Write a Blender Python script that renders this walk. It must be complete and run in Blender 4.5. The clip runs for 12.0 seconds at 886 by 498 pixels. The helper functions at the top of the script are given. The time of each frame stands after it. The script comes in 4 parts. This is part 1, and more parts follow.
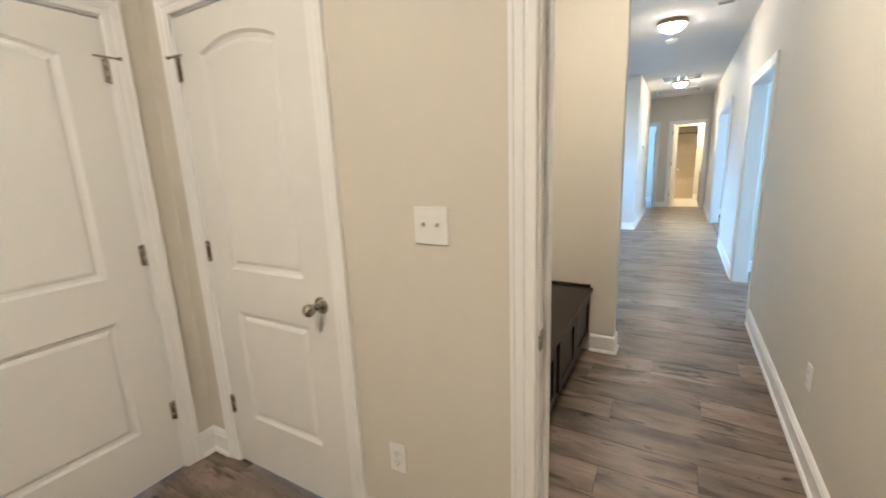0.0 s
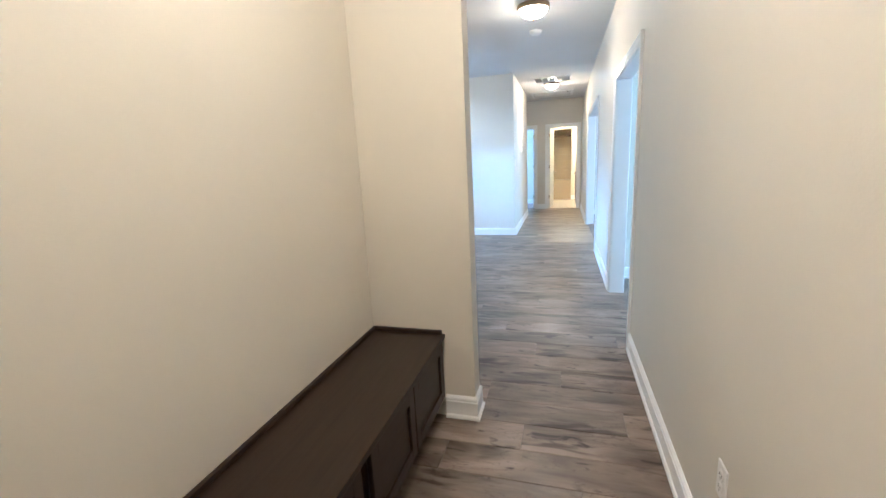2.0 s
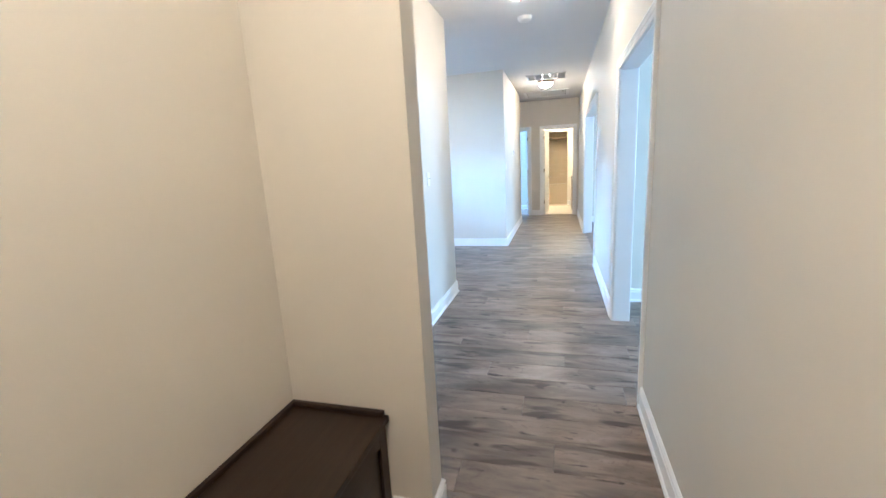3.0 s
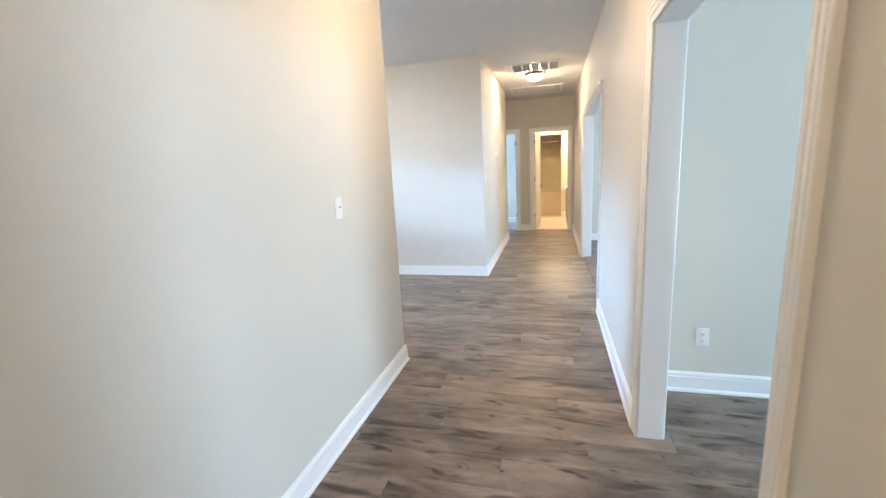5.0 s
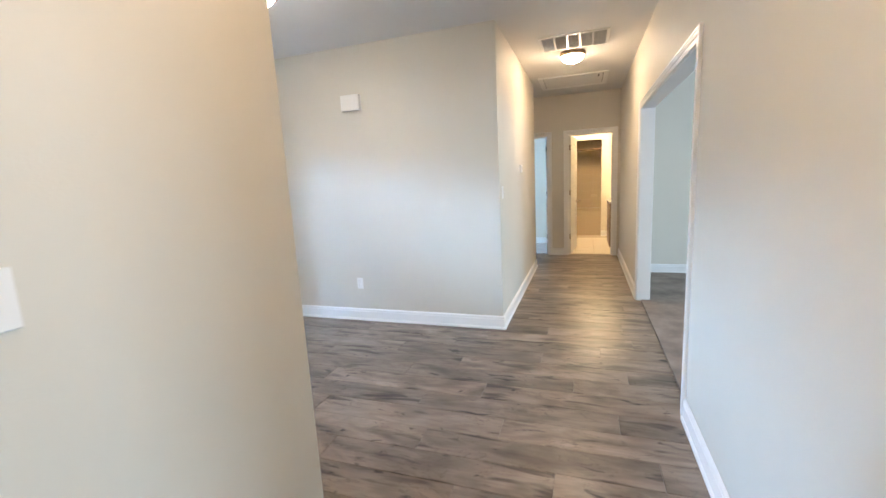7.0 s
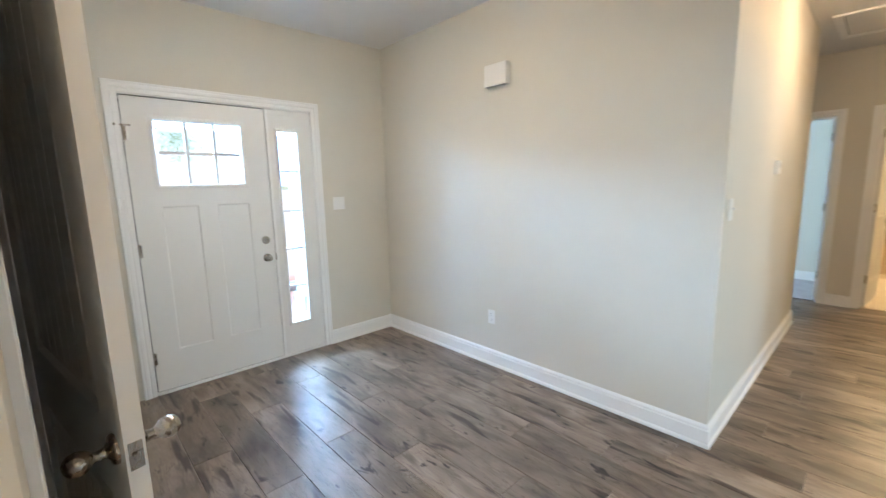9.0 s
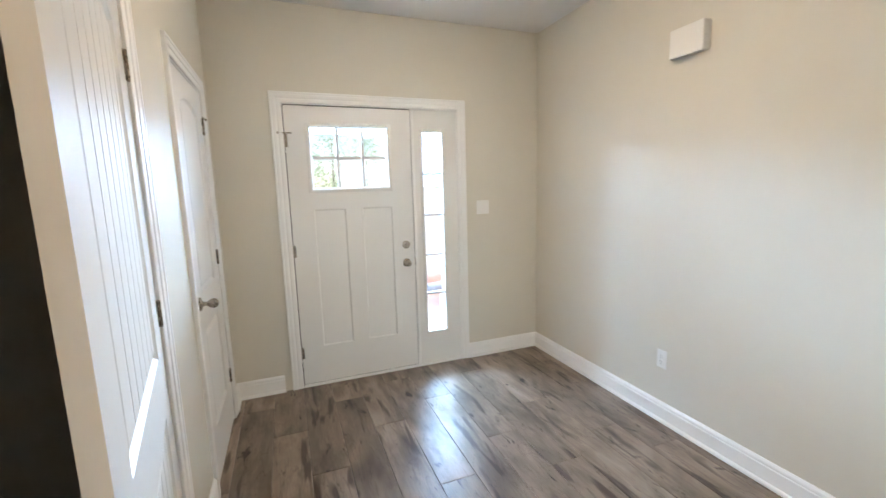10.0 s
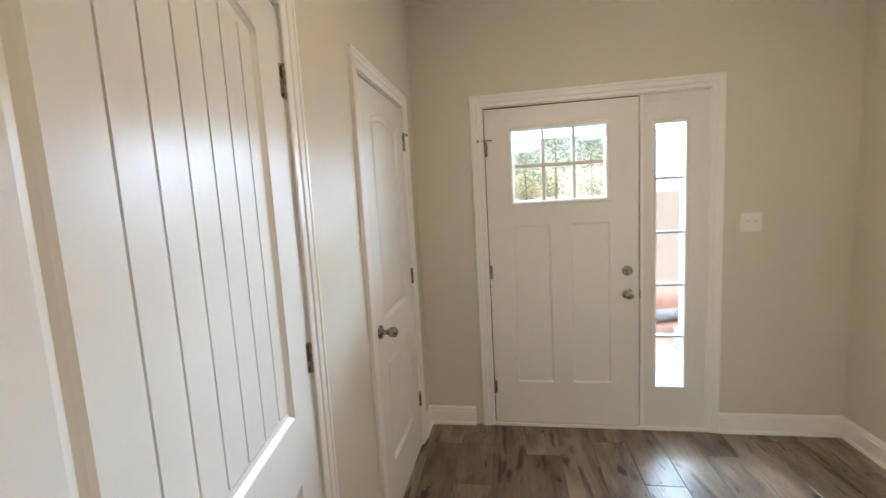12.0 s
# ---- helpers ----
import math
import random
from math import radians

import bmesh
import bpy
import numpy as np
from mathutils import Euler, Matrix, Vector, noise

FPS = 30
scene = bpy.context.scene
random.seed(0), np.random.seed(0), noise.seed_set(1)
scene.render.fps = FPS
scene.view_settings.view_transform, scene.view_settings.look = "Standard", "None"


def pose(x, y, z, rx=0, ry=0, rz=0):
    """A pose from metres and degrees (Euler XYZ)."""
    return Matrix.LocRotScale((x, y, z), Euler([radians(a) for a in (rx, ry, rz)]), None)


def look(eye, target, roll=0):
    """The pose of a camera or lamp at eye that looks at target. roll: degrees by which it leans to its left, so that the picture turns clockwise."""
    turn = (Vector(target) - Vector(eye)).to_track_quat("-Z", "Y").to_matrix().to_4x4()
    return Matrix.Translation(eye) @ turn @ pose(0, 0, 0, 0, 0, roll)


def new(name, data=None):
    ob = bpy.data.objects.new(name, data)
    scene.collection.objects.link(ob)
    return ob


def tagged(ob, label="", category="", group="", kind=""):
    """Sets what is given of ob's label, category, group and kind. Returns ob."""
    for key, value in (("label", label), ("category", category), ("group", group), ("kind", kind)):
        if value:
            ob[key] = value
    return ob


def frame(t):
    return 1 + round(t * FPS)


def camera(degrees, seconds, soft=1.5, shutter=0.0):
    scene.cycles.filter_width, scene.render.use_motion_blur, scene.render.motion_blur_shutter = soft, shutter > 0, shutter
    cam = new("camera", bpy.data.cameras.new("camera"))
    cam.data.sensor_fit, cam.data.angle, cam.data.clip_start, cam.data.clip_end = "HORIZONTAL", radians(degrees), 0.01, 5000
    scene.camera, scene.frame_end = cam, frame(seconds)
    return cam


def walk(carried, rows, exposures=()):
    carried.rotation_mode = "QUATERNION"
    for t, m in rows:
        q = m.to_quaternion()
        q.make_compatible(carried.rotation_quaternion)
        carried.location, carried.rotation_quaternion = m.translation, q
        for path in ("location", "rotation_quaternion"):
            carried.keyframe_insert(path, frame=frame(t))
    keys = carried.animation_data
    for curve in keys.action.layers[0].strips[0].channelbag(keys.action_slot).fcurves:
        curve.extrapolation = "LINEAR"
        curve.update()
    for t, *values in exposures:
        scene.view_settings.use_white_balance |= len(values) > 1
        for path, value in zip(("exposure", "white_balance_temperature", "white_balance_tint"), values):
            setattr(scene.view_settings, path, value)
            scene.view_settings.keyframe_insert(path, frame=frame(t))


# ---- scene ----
cam = camera(94.2, 12.0, shutter=0.3)
PATH = [
    (0, (0.21, 0.238, 1.398), (-0.77, 1.931, 0.984), -2.4),
    (0.5, (0.245, 0.456, 1.38), (-0.515, 2.255, 0.949), -2.6),
    (1, (0.272, 0.666, 1.374), (-0.361, 2.51, 0.929), -2.8),
    (1.5, (0.269, 0.952, 1.371), (-0.299, 2.82, 0.941), -2.8),
    (2, (0.304, 1.258, 1.363), (-0.25, 3.134, 0.948), -2.9),
    (2.5, (0.34, 1.582, 1.383), (-0.225, 3.455, 0.969), -3.1),
    (3, (0.326, 1.935, 1.379), (-0.216, 3.818, 0.977), -3.1),
    (5, (0.341, 3.384, 1.442), (-0.174, 5.278, 1.055), -3.0),
    (5.5, (0.365, 3.799, 1.435), (-0.189, 5.684, 1.063), -3.4),
    (6, (0.344, 4.182, 1.426), (-0.237, 6.061, 1.061), -3.5),
    (6.5, (0.284, 4.573, 1.439), (-0.328, 6.444, 1.089), -3.1),
    (6.7, (0.256, 4.727, 1.426), (-0.373, 6.596, 1.091), -3.1),
    (8.3, (0.137, 5.837, 1.464), (-0.88, 7.529, 1.144), -1.9),
    (8.5, (0.122, 5.963, 1.447), (-1.026, 7.57, 1.135), -1.7),
    (9, (0.042, 6.236, 1.452), (-1.407, 7.581, 1.146), -1.4),
    (9.5, (-0.108, 6.446, 1.47), (-1.8, 7.47, 1.169), -1.6),
    (10, (-0.25, 6.574, 1.485), (-2.1, 7.275, 1.19), -1.6),
    (10.5, (-0.393, 6.714, 1.501), (-2.335, 7.1, 1.218), -1.9),
    (11, (-0.504, 6.77, 1.517), (-2.483, 6.894, 1.254), -2.4),
    (11.5, (-0.638, 6.767, 1.525), (-2.621, 6.682, 1.284), -2.9),
    (12, (-0.742, 6.752, 1.532), (-2.702, 6.425, 1.302), -3.2),
]

EXPOSURES = [
    (0.0, 1.86, 4620, 8), (1.5, 2.00, 4540, 9), (2.5, 2.06, 4480, 10), (5.0, 1.86, 5500, 15), (6.0, 1.66, 5800, 16), (6.5, 1.62, 5800, 16),
    (8.5, 1.40, 5900, 14), (9.5, 1.46, 6150, 13), (10.0, 1.44, 6450, 15), (10.5, 1.30, 6850, 16), (11.5, 1.02, 7350, 17), (12.0, 0.88, 7550, 17),
]
walk(cam, [(t, look(eye, target, roll)) for t, eye, target, roll in PATH], EXPOSURES)

# ---- world and light ----
CEIL = 2.75
world = bpy.data.worlds.new("world")
scene.world = world
world.use_nodes = True
sky = world.node_tree.nodes.new("ShaderNodeTexSky")
sky.sky_type = "NISHITA"
sky.sun_disc = False
sky.sun_elevation = radians(44)
sky.sun_rotation = radians(163)
world.node_tree.links.new(sky.outputs["Color"], world.node_tree.nodes["Background"].inputs["Color"])
world.node_tree.nodes["Background"].inputs["Strength"].default_value = 0.15


def lamp(name, kind, m, energy, color, size=0.5, size_y=None):
    data = bpy.data.lights.new(name, kind)
    data.energy, data.color = energy, color
    if kind == "AREA":
        data.shape, data.size, data.size_y = "RECTANGLE", size, size_y or size
    if kind == "SUN":
        data.angle = radians(0.5)
    ob = new(name, data)
    ob.matrix_world = m
    return ob


lamp("sun", "SUN", look((2, -20, 20), (-4, 0, 0)), 3.0, (1.0, 0.94, 0.85))
DAY = (0.66, 0.87, 0.98)
PORCH = (0.46, 0.72, 1.0)
LAMP_GLOW = 32.0
lamp("window_daylight", "AREA", look((6.4, 4.6, 1.5), (0, 4.6, 1.2)), 72, DAY, 1.8, 1.5)
lamp("window_daylight", "AREA", look((6.4, 8.8, 1.5), (0, 8.8, 1.2)), 36, DAY, 2.4, 1.5)
lamp("window_daylight", "AREA", look((-3.5, 13.2, 1.5), (-1, 13.4, 1.2)), 34, (0.50, 0.76, 1.0), 0.85, 1.3)
lamp("porch_daylight", "AREA", look((-5.6, 7.3, 2.38), (0, 7.3, 0.6)), 520, PORCH, 4.0, 0.42)
lamp("porch_daylight", "AREA", look((-6.0, 9.15, 2.05), (-3.4, 7.7, 1.6)), 22, (0.26, 0.52, 1.0), 2.4, 1.1)



# ---- materials ----
def nodes_of(name):
    m = bpy.data.materials.new(name)
    m.use_nodes = True
    nt = m.node_tree
    return m, nt, nt.nodes["Principled BSDF"]


def add(nt, kind, **values):
    n = nt.nodes.new(kind)
    for k, v in values.items():
        n.inputs[k.replace("_", " ")].default_value = v
    return n


def ramp(nt, source, stops):
    r = nt.nodes.new("ShaderNodeValToRGB")
    el = r.color_ramp.elements
    while len(el) < len(stops):
        el.new(0.5)
    for e, (p, c) in zip(el, stops):
        e.position = p
        e.color = (*c, 1) if len(c) == 3 else c
    nt.links.new(source, r.inputs["Fac"])
    return r


def paint(name, color, rough=0.6, spread=0.04, bump=0.15, fine=180.0, scale=1.3):
    m, nt, b = nodes_of(name)
    tex = nt.nodes.new("ShaderNodeTexCoord")
    big = add(nt, "ShaderNodeTexNoise", Scale=scale, Detail=4.0, Roughness=0.6)
    nt.links.new(tex.outputs["Object"], big.inputs["Vector"])
    lo = tuple(c * (1 - spread) for c in color)
    hi = tuple(min(1, c * (1 + spread)) for c in color)
    r = ramp(nt, big.outputs["Fac"], [(0.3, lo), (0.7, hi)])
    nt.links.new(r.outputs["Color"], b.inputs["Base Color"])
    b.inputs["Roughness"].default_value = rough
    small = add(nt, "ShaderNodeTexNoise", Scale=fine, Detail=3.0, Roughness=0.6)
    nt.links.new(tex.outputs["Object"], small.inputs["Vector"])
    bp = add(nt, "ShaderNodeBump", Strength=bump, Distance=0.002)
    nt.links.new(small.outputs["Fac"], bp.inputs["Height"])
    nt.links.new(bp.outputs["Normal"], b.inputs["Normal"])
    return m


def metal(name, color, rough):
    m, nt, b = nodes_of(name)
    b.inputs["Base Color"].default_value = (*color, 1)
    b.inputs["Metallic"].default_value = 1.0
    tex = nt.nodes.new("ShaderNodeTexCoord")
    n = add(nt, "ShaderNodeTexNoise", Scale=60.0, Detail=3.0)
    nt.links.new(tex.outputs["Object"], n.inputs["Vector"])
    r = ramp(nt, n.outputs["Fac"], [(0.3, (rough * 0.8,) * 3), (0.7, (rough * 1.3,) * 3)])
    nt.links.new(r.outputs["Color"], b.inputs["Roughness"])
    return m


def plank_material():
    m, nt, b = nodes_of("grey_oak_plank")
    L = nt.links
    tex = nt.nodes.new("ShaderNodeTexCoord")
    info = nt.nodes.new("ShaderNodeObjectInfo")
    geo = nt.nodes.new("ShaderNodeNewGeometry")
    rnd = nt.nodes.new("ShaderNodeMath")
    rnd.operation = "ADD"
    L.new(info.outputs["Random"], rnd.inputs[0])
    L.new(geo.outputs["Random Per Island"], rnd.inputs[1])
    shift = nt.nodes.new("ShaderNodeMath")
    shift.operation = "MULTIPLY"
    shift.inputs[1].default_value = 37.0
    L.new(rnd.outputs[0], shift.inputs[0])
    comb = nt.nodes.new("ShaderNodeCombineXYZ")
    for k in ("X", "Y", "Z"):
        L.new(shift.outputs[0], comb.inputs[k])
    vec = nt.nodes.new("ShaderNodeVectorMath")
    L.new(tex.outputs["Object"], vec.inputs[0])
    L.new(comb.outputs[0], vec.inputs[1])

    def streak(sx, sy, scale, detail, rough, dist=0.0):
        mp = nt.nodes.new("ShaderNodeMapping")
        mp.inputs["Scale"].default_value = (sx, sy, 1)
        L.new(vec.outputs[0], mp.inputs["Vector"])
        n = add(nt, "ShaderNodeTexNoise", Scale=scale, Detail=detail, Roughness=rough, Distortion=dist)
        L.new(mp.outputs[0], n.inputs["Vector"])
        return n.outputs["Fac"]

    tone = ramp(nt, streak(1.6, 5.0, 1.0, 5.0, 0.6, 0.8), [(0.32, (0.128, 0.097, 0.072)), (0.5, (0.228, 0.180, 0.139)), (0.68, (0.330, 0.268, 0.212))])
    grain = ramp(nt, streak(3.0, 40.0, 2.0, 6.0, 0.6, 0.4), [(0.35, (0.90, 0.89, 0.89)), (0.65, (1.06, 1.06, 1.06))])
    dark = ramp(nt, streak(2.3, 13.0, 1.0, 2.5, 0.5, 0.5), [(0.59, (1, 1, 1)), (0.68, (0.30, 0.26, 0.24))])
    cloud = ramp(nt, streak(2.2, 6.0, 1.1, 2.0, 0.5, 0.4), [(0.48, (1, 1, 1)), (0.72, (0.50, 0.46, 0.44))])
    knot = ramp(nt, streak(4.6, 13.0, 1.3, 2.0, 0.5, 0.9), [(0.645, (1, 1, 1)), (0.73, (0.16, 0.13, 0.12))])
    vein = ramp(nt, streak(2.0, 9.0, 1.0, 4.0, 0.6, 1.0), [(0.490, (1, 1, 1)), (0.500, (0.65, 0.61, 0.58)), (0.510, (1, 1, 1))])
    each = ramp(nt, info.outputs["Random"], [(0.0, (0.80, 0.80, 0.80)), (1.0, (1.2, 1.18, 1.16))])
    color = tone.outputs["Color"]
    for other in (grain, dark, cloud, knot, vein, each):
        mix = nt.nodes.new("ShaderNodeMix")
        mix.data_type, mix.blend_type = "RGBA", "MULTIPLY"
        mix.inputs[0].default_value = 1.0
        L.new(color, mix.inputs[6])
        L.new(other.outputs["Color"], mix.inputs[7])
        color = mix.outputs[2]
    L.new(color, b.inputs["Base Color"])
    rr = ramp(nt, streak(2.0, 40.0, 2.0, 4.0, 0.6), [(0.3, (0.30,) * 3), (0.7, (0.42,) * 3)])
    L.new(rr.outputs["Color"], b.inputs["Roughness"])
    b.inputs["Specular IOR Level"].default_value = 0.45
    bp = add(nt, "ShaderNodeBump", Strength=0.25, Distance=0.001)
    L.new(streak(2.0, 70.0, 2.0, 5.0, 0.7), bp.inputs["Height"])
    L.new(bp.outputs["Normal"], b.inputs["Normal"])
    return m


def glass_material(name="clear_glass"):
    m, nt, b = nodes_of(name)
    b.inputs["Base Color"].default_value = (0.96, 0.98, 0.98, 1)
    b.inputs["Transmission Weight"].default_value = 1.0
    b.inputs["Roughness"].default_value = 0.02
    b.inputs["IOR"].default_value = 1.45
    return m


def glow_material(name, color, strength):
    m, nt, b = nodes_of(name)
    b.inputs["Base Color"].default_value = (0.9, 0.85, 0.75, 1)
    b.inputs["Emission Color"].default_value = (*color, 1)
    b.inputs["Emission Strength"].default_value = strength
    return m


def wood(name, lo, hi, rough=0.4):
    m, nt, b = nodes_of(name)
    tex = nt.nodes.new("ShaderNodeTexCoord")
    mp = nt.nodes.new("ShaderNodeMapping")
    mp.inputs["Scale"].default_value = (30, 1.5, 30)
    n = add(nt, "ShaderNodeTexNoise", Scale=1.6, Detail=5.0, Roughness=0.6)
    nt.links.new(tex.outputs["Object"], mp.inputs["Vector"])
    nt.links.new(mp.outputs[0], n.inputs["Vector"])
    r = ramp(nt, n.outputs["Fac"], [(0.3, lo), (0.7, hi)])
    nt.links.new(r.outputs["Color"], b.inputs["Base Color"])
    b.inputs["Roughness"].default_value = rough
    bp = add(nt, "ShaderNodeBump", Strength=0.1, Distance=0.001)
    nt.links.new(n.outputs["Fac"], bp.inputs["Height"])
    nt.links.new(bp.outputs["Normal"], b.inputs["Normal"])
    return m


WALL = paint("greige_wall_paint", (0.660, 0.623, 0.538), 0.62, 0.02, 0.25, 140.0)
CEILING = paint("white_ceiling_paint", (0.76, 0.75, 0.73), 0.85, 0.02, 0.3, 90.0)
def duller(m, level):
    m.node_tree.nodes["Principled BSDF"].inputs["Specular IOR Level"].default_value = level
    return m


TRIM = paint("white_trim_paint", (0.85, 0.845, 0.825), 0.32, 0.015, 0.04, 60.0)
DOORP = duller(paint("white_door_paint", (0.78, 0.77, 0.74), 0.33, 0.015, 0.05, 70.0), 0.5)
DISPLAY = paint("pale_grey_display", (0.55, 0.56, 0.56), 0.3, 0.02, 0.02)
PLASTIC = paint("white_plastic", (0.82, 0.81, 0.78), 0.3, 0.01, 0.02, 60.0)
DARKHOLE = paint("dark_slot", (0.012, 0.012, 0.012), 0.7, 0.1, 0.05)
FILTER = paint("grey_filter", (0.30, 0.30, 0.31), 0.9, 0.15, 0.6, 220.0)
NICKEL = metal("satin_nickel", (0.38, 0.335, 0.28), 0.25)
PANMETAL = metal("brushed_bronze_pan", (0.36, 0.27, 0.17), 0.4)
ESPRESSO = wood("espresso_stained_wood", (0.018, 0.0112, 0.007), (0.033, 0.021, 0.013), 0.38)
duller(ESPRESSO, 0.3)
PLANK = plank_material()
GLASS = glass_material()
GLOW = glow_material("lit_frosted_glass", (1.0, 0.70, 0.40), LAMP_GLOW)
GLOW_BRIGHT = glow_material("bright_frosted_glass", (1.0, 0.70, 0.33), LAMP_GLOW * 4.5)
GLOW_DIM = glow_material("dim_frosted_glass", (1.0, 0.71, 0.41), LAMP_GLOW * 1.2)
GLOW_ROOM = glow_material("room_frosted_glass", (1.0, 0.71, 0.41), LAMP_GLOW * 2.0)
GLOW_COOL = glow_material("cool_frosted_glass", (1.0, 0.84, 0.62), LAMP_GLOW * 0.68)
GLOW_ENTRY = glow_material("warm_frosted_glass", (1.0, 0.71, 0.41), LAMP_GLOW * 1.6)
CARPET = paint("taupe_carpet", (0.25, 0.205, 0.17), 0.95, 0.28, 1.0, 260.0, 4.0)
BEDFLOOR = paint("grey_carpet", (0.33, 0.30, 0.29), 0.95, 0.12, 1.0, 260.0, 6.0)
TILE = paint("cream_wall_tile", (0.42, 0.34, 0.23), 0.25, 0.08, 0.05, 30.0)
BATHFLOOR = paint("cream_floor_tile", (0.62, 0.55, 0.45), 0.35, 0.08, 0.05, 30.0)
# The bath's tan exposure is put into this enamel's own colour.
EXPOSURE_TAN = paint("exposure_tan_enamel", (0.46, 0.38, 0.26), 0.18, 0.01, 0.0)
GROUT = paint("pale_grout", (0.45, 0.38, 0.29), 0.8, 0.05, 0.2)
ENAMEL = paint("white_enamel", (0.75, 0.71, 0.63), 0.15, 0.01, 0.0)
CLAY = paint("red_clay_soil", (0.42, 0.23, 0.17), 0.95, 0.3, 1.0, 14.0, 0.8)


def straw_beyond(m):
    nt = m.node_tree
    b = nt.nodes["Principled BSDF"]
    clay = b.inputs["Base Color"].links[0].from_socket
    tex = nt.nodes.new("ShaderNodeTexCoord")
    sep = nt.nodes.new("ShaderNodeSeparateXYZ")
    nt.links.new(tex.outputs["Object"], sep.inputs[0])
    n = add(nt, "ShaderNodeTexNoise", Scale=1.2, Detail=4.0)
    nt.links.new(tex.outputs["Object"], n.inputs["Vector"])
    edge = nt.nodes.new("ShaderNodeMath")
    edge.operation = "ADD"
    nt.links.new(sep.outputs["X"], edge.inputs[0])
    nt.links.new(n.outputs["Fac"], edge.inputs[1])
    span = add(nt, "ShaderNodeMapRange")
    span.inputs["From Min"].default_value, span.inputs["From Max"].default_value = -7.6, -7.0
    nt.links.new(edge.outputs[0], span.inputs["Value"])
    mix = nt.nodes.new("ShaderNodeMix")
    mix.data_type = "RGBA"
    mix.inputs[6].default_value = (0.48, 0.45, 0.39, 1)
    nt.links.new(span.outputs[0], mix.inputs[0])
    nt.links.new(clay, mix.inputs[7])
    nt.links.new(mix.outputs[2], b.inputs["Base Color"])


straw_beyond(CLAY)
CONCRETE = paint("clay_dusted_concrete", (0.34, 0.23, 0.19), 0.85, 0.1, 0.5, 60.0)
# Blue sky shade on the porch column is put into this base colour.
SHADE_BLUE = paint("blue_shade_paint", (0.36, 0.42, 0.48), 0.6, 0.03, 0.05)
BARK = paint("brown_bark", (0.26, 0.22, 0.18), 0.9, 0.3, 1.0, 20.0)
LEAF = paint("green_leaves", (0.24, 0.30, 0.20), 0.6, 0.25, 0.2, 20.0)


def backlit(m, color):
    nt = m.node_tree
    out = next(n for n in nt.nodes if n.type == "OUTPUT_MATERIAL")
    thin = nt.nodes.new("ShaderNodeBsdfTranslucent")
    thin.inputs["Color"].default_value = (*color, 1)
    mix = nt.nodes.new("ShaderNodeMixShader")
    mix.inputs[0].default_value = 0.45
    nt.links.new(nt.nodes["Principled BSDF"].outputs[0], mix.inputs[1])
    nt.links.new(thin.outputs[0], mix.inputs[2])
    nt.links.new(mix.outputs[0], out.inputs["Surface"])


backlit(LEAF, (0.50, 0.62, 0.36))
PIPE = paint("grey_pipe", (0.34, 0.37, 0.41), 0.5, 0.1, 0.2)
VANITY = wood("tan_cabinet_wood", (0.20, 0.14, 0.10), (0.28, 0.20, 0.14), 0.4)
SLAB = paint("floor_underlay", (0.05, 0.04, 0.035), 0.9, 0.1, 0.2)


# ---- mesh helpers ----
def part(name, bm, mat, parent=None, label="", m=None, kind="", smooth=False):
    me = bpy.data.meshes.new(name)
    bmesh.ops.recalc_face_normals(bm, faces=bm.faces)
    bm.to_mesh(me)
    bm.free()
    me.materials.append(mat)
    if smooth:
        me.shade_smooth()
        me.set_sharp_from_angle(angle=radians(40))
    ob = new(name, me)
    if parent is not None:
        ob.parent = parent
    if m is not None:
        ob.matrix_basis = m
    tagged(ob, label=label, kind=kind)
    return ob


def holder(name, m, label="", category="", group="", kind="", parent=None):
    ob = new(name)
    ob.empty_display_size = 0.1
    if parent is not None:
        ob.parent = parent
    ob.matrix_basis = m
    return tagged(ob, label, category, group, kind)


def box(bm, x0, x1, y0, y1, z0, z1, bevel=0.0, m=None):
    mat = Matrix.Translation(((x0 + x1) / 2, (y0 + y1) / 2, (z0 + z1) / 2)) @ Matrix.Diagonal((abs(x1 - x0), abs(y1 - y0), abs(z1 - z0), 1))
    vs = bmesh.ops.create_cube(bm, size=1, matrix=mat)["verts"]
    if bevel:
        es = list({e for v in vs for e in v.link_edges})
        got = bmesh.ops.bevel(bm, geom=es, offset=bevel, segments=1 if bevel < 0.003 else 2, affect="EDGES", profile=0.6)
        vs = list({v for v in got["verts"]} | {v for v in vs if v.is_valid})
    if m is not None:
        bmesh.ops.transform(bm, matrix=m, verts=vs)
    return bm


def boxes(*args, bevel=0.0):
    bm = bmesh.new()
    for a in args:
        box(bm, *a, bevel=bevel)
    return bm


def lathe(profile, m=None, n=24, bm=None):
    """Turn (radius, height) pairs about z."""
    bm = bm or bmesh.new()
    rings = []
    for r, h in profile:
        if r < 1e-6:
            rings.append([bm.verts.new((0, 0, h))])
        else:
            rings.append([bm.verts.new((r * math.cos(2 * math.pi * k / n), r * math.sin(2 * math.pi * k / n), h)) for k in range(n)])
    for a, b in zip(rings, rings[1:]):
        for k in range(n):
            j = (k + 1) % n
            f = [a[k % len(a)], a[j % len(a)], b[j % len(b)], b[k % len(b)]]
            f = list(dict.fromkeys(f))
            if len(f) > 2:
                bm.faces.new(f)
    for ring in (rings[0], rings[-1]):
        if len(ring) > 2:
            bm.faces.new(ring)
    if m is not None:
        bmesh.ops.transform(bm, matrix=m, verts=[v for ring in rings for v in ring])
    return bm


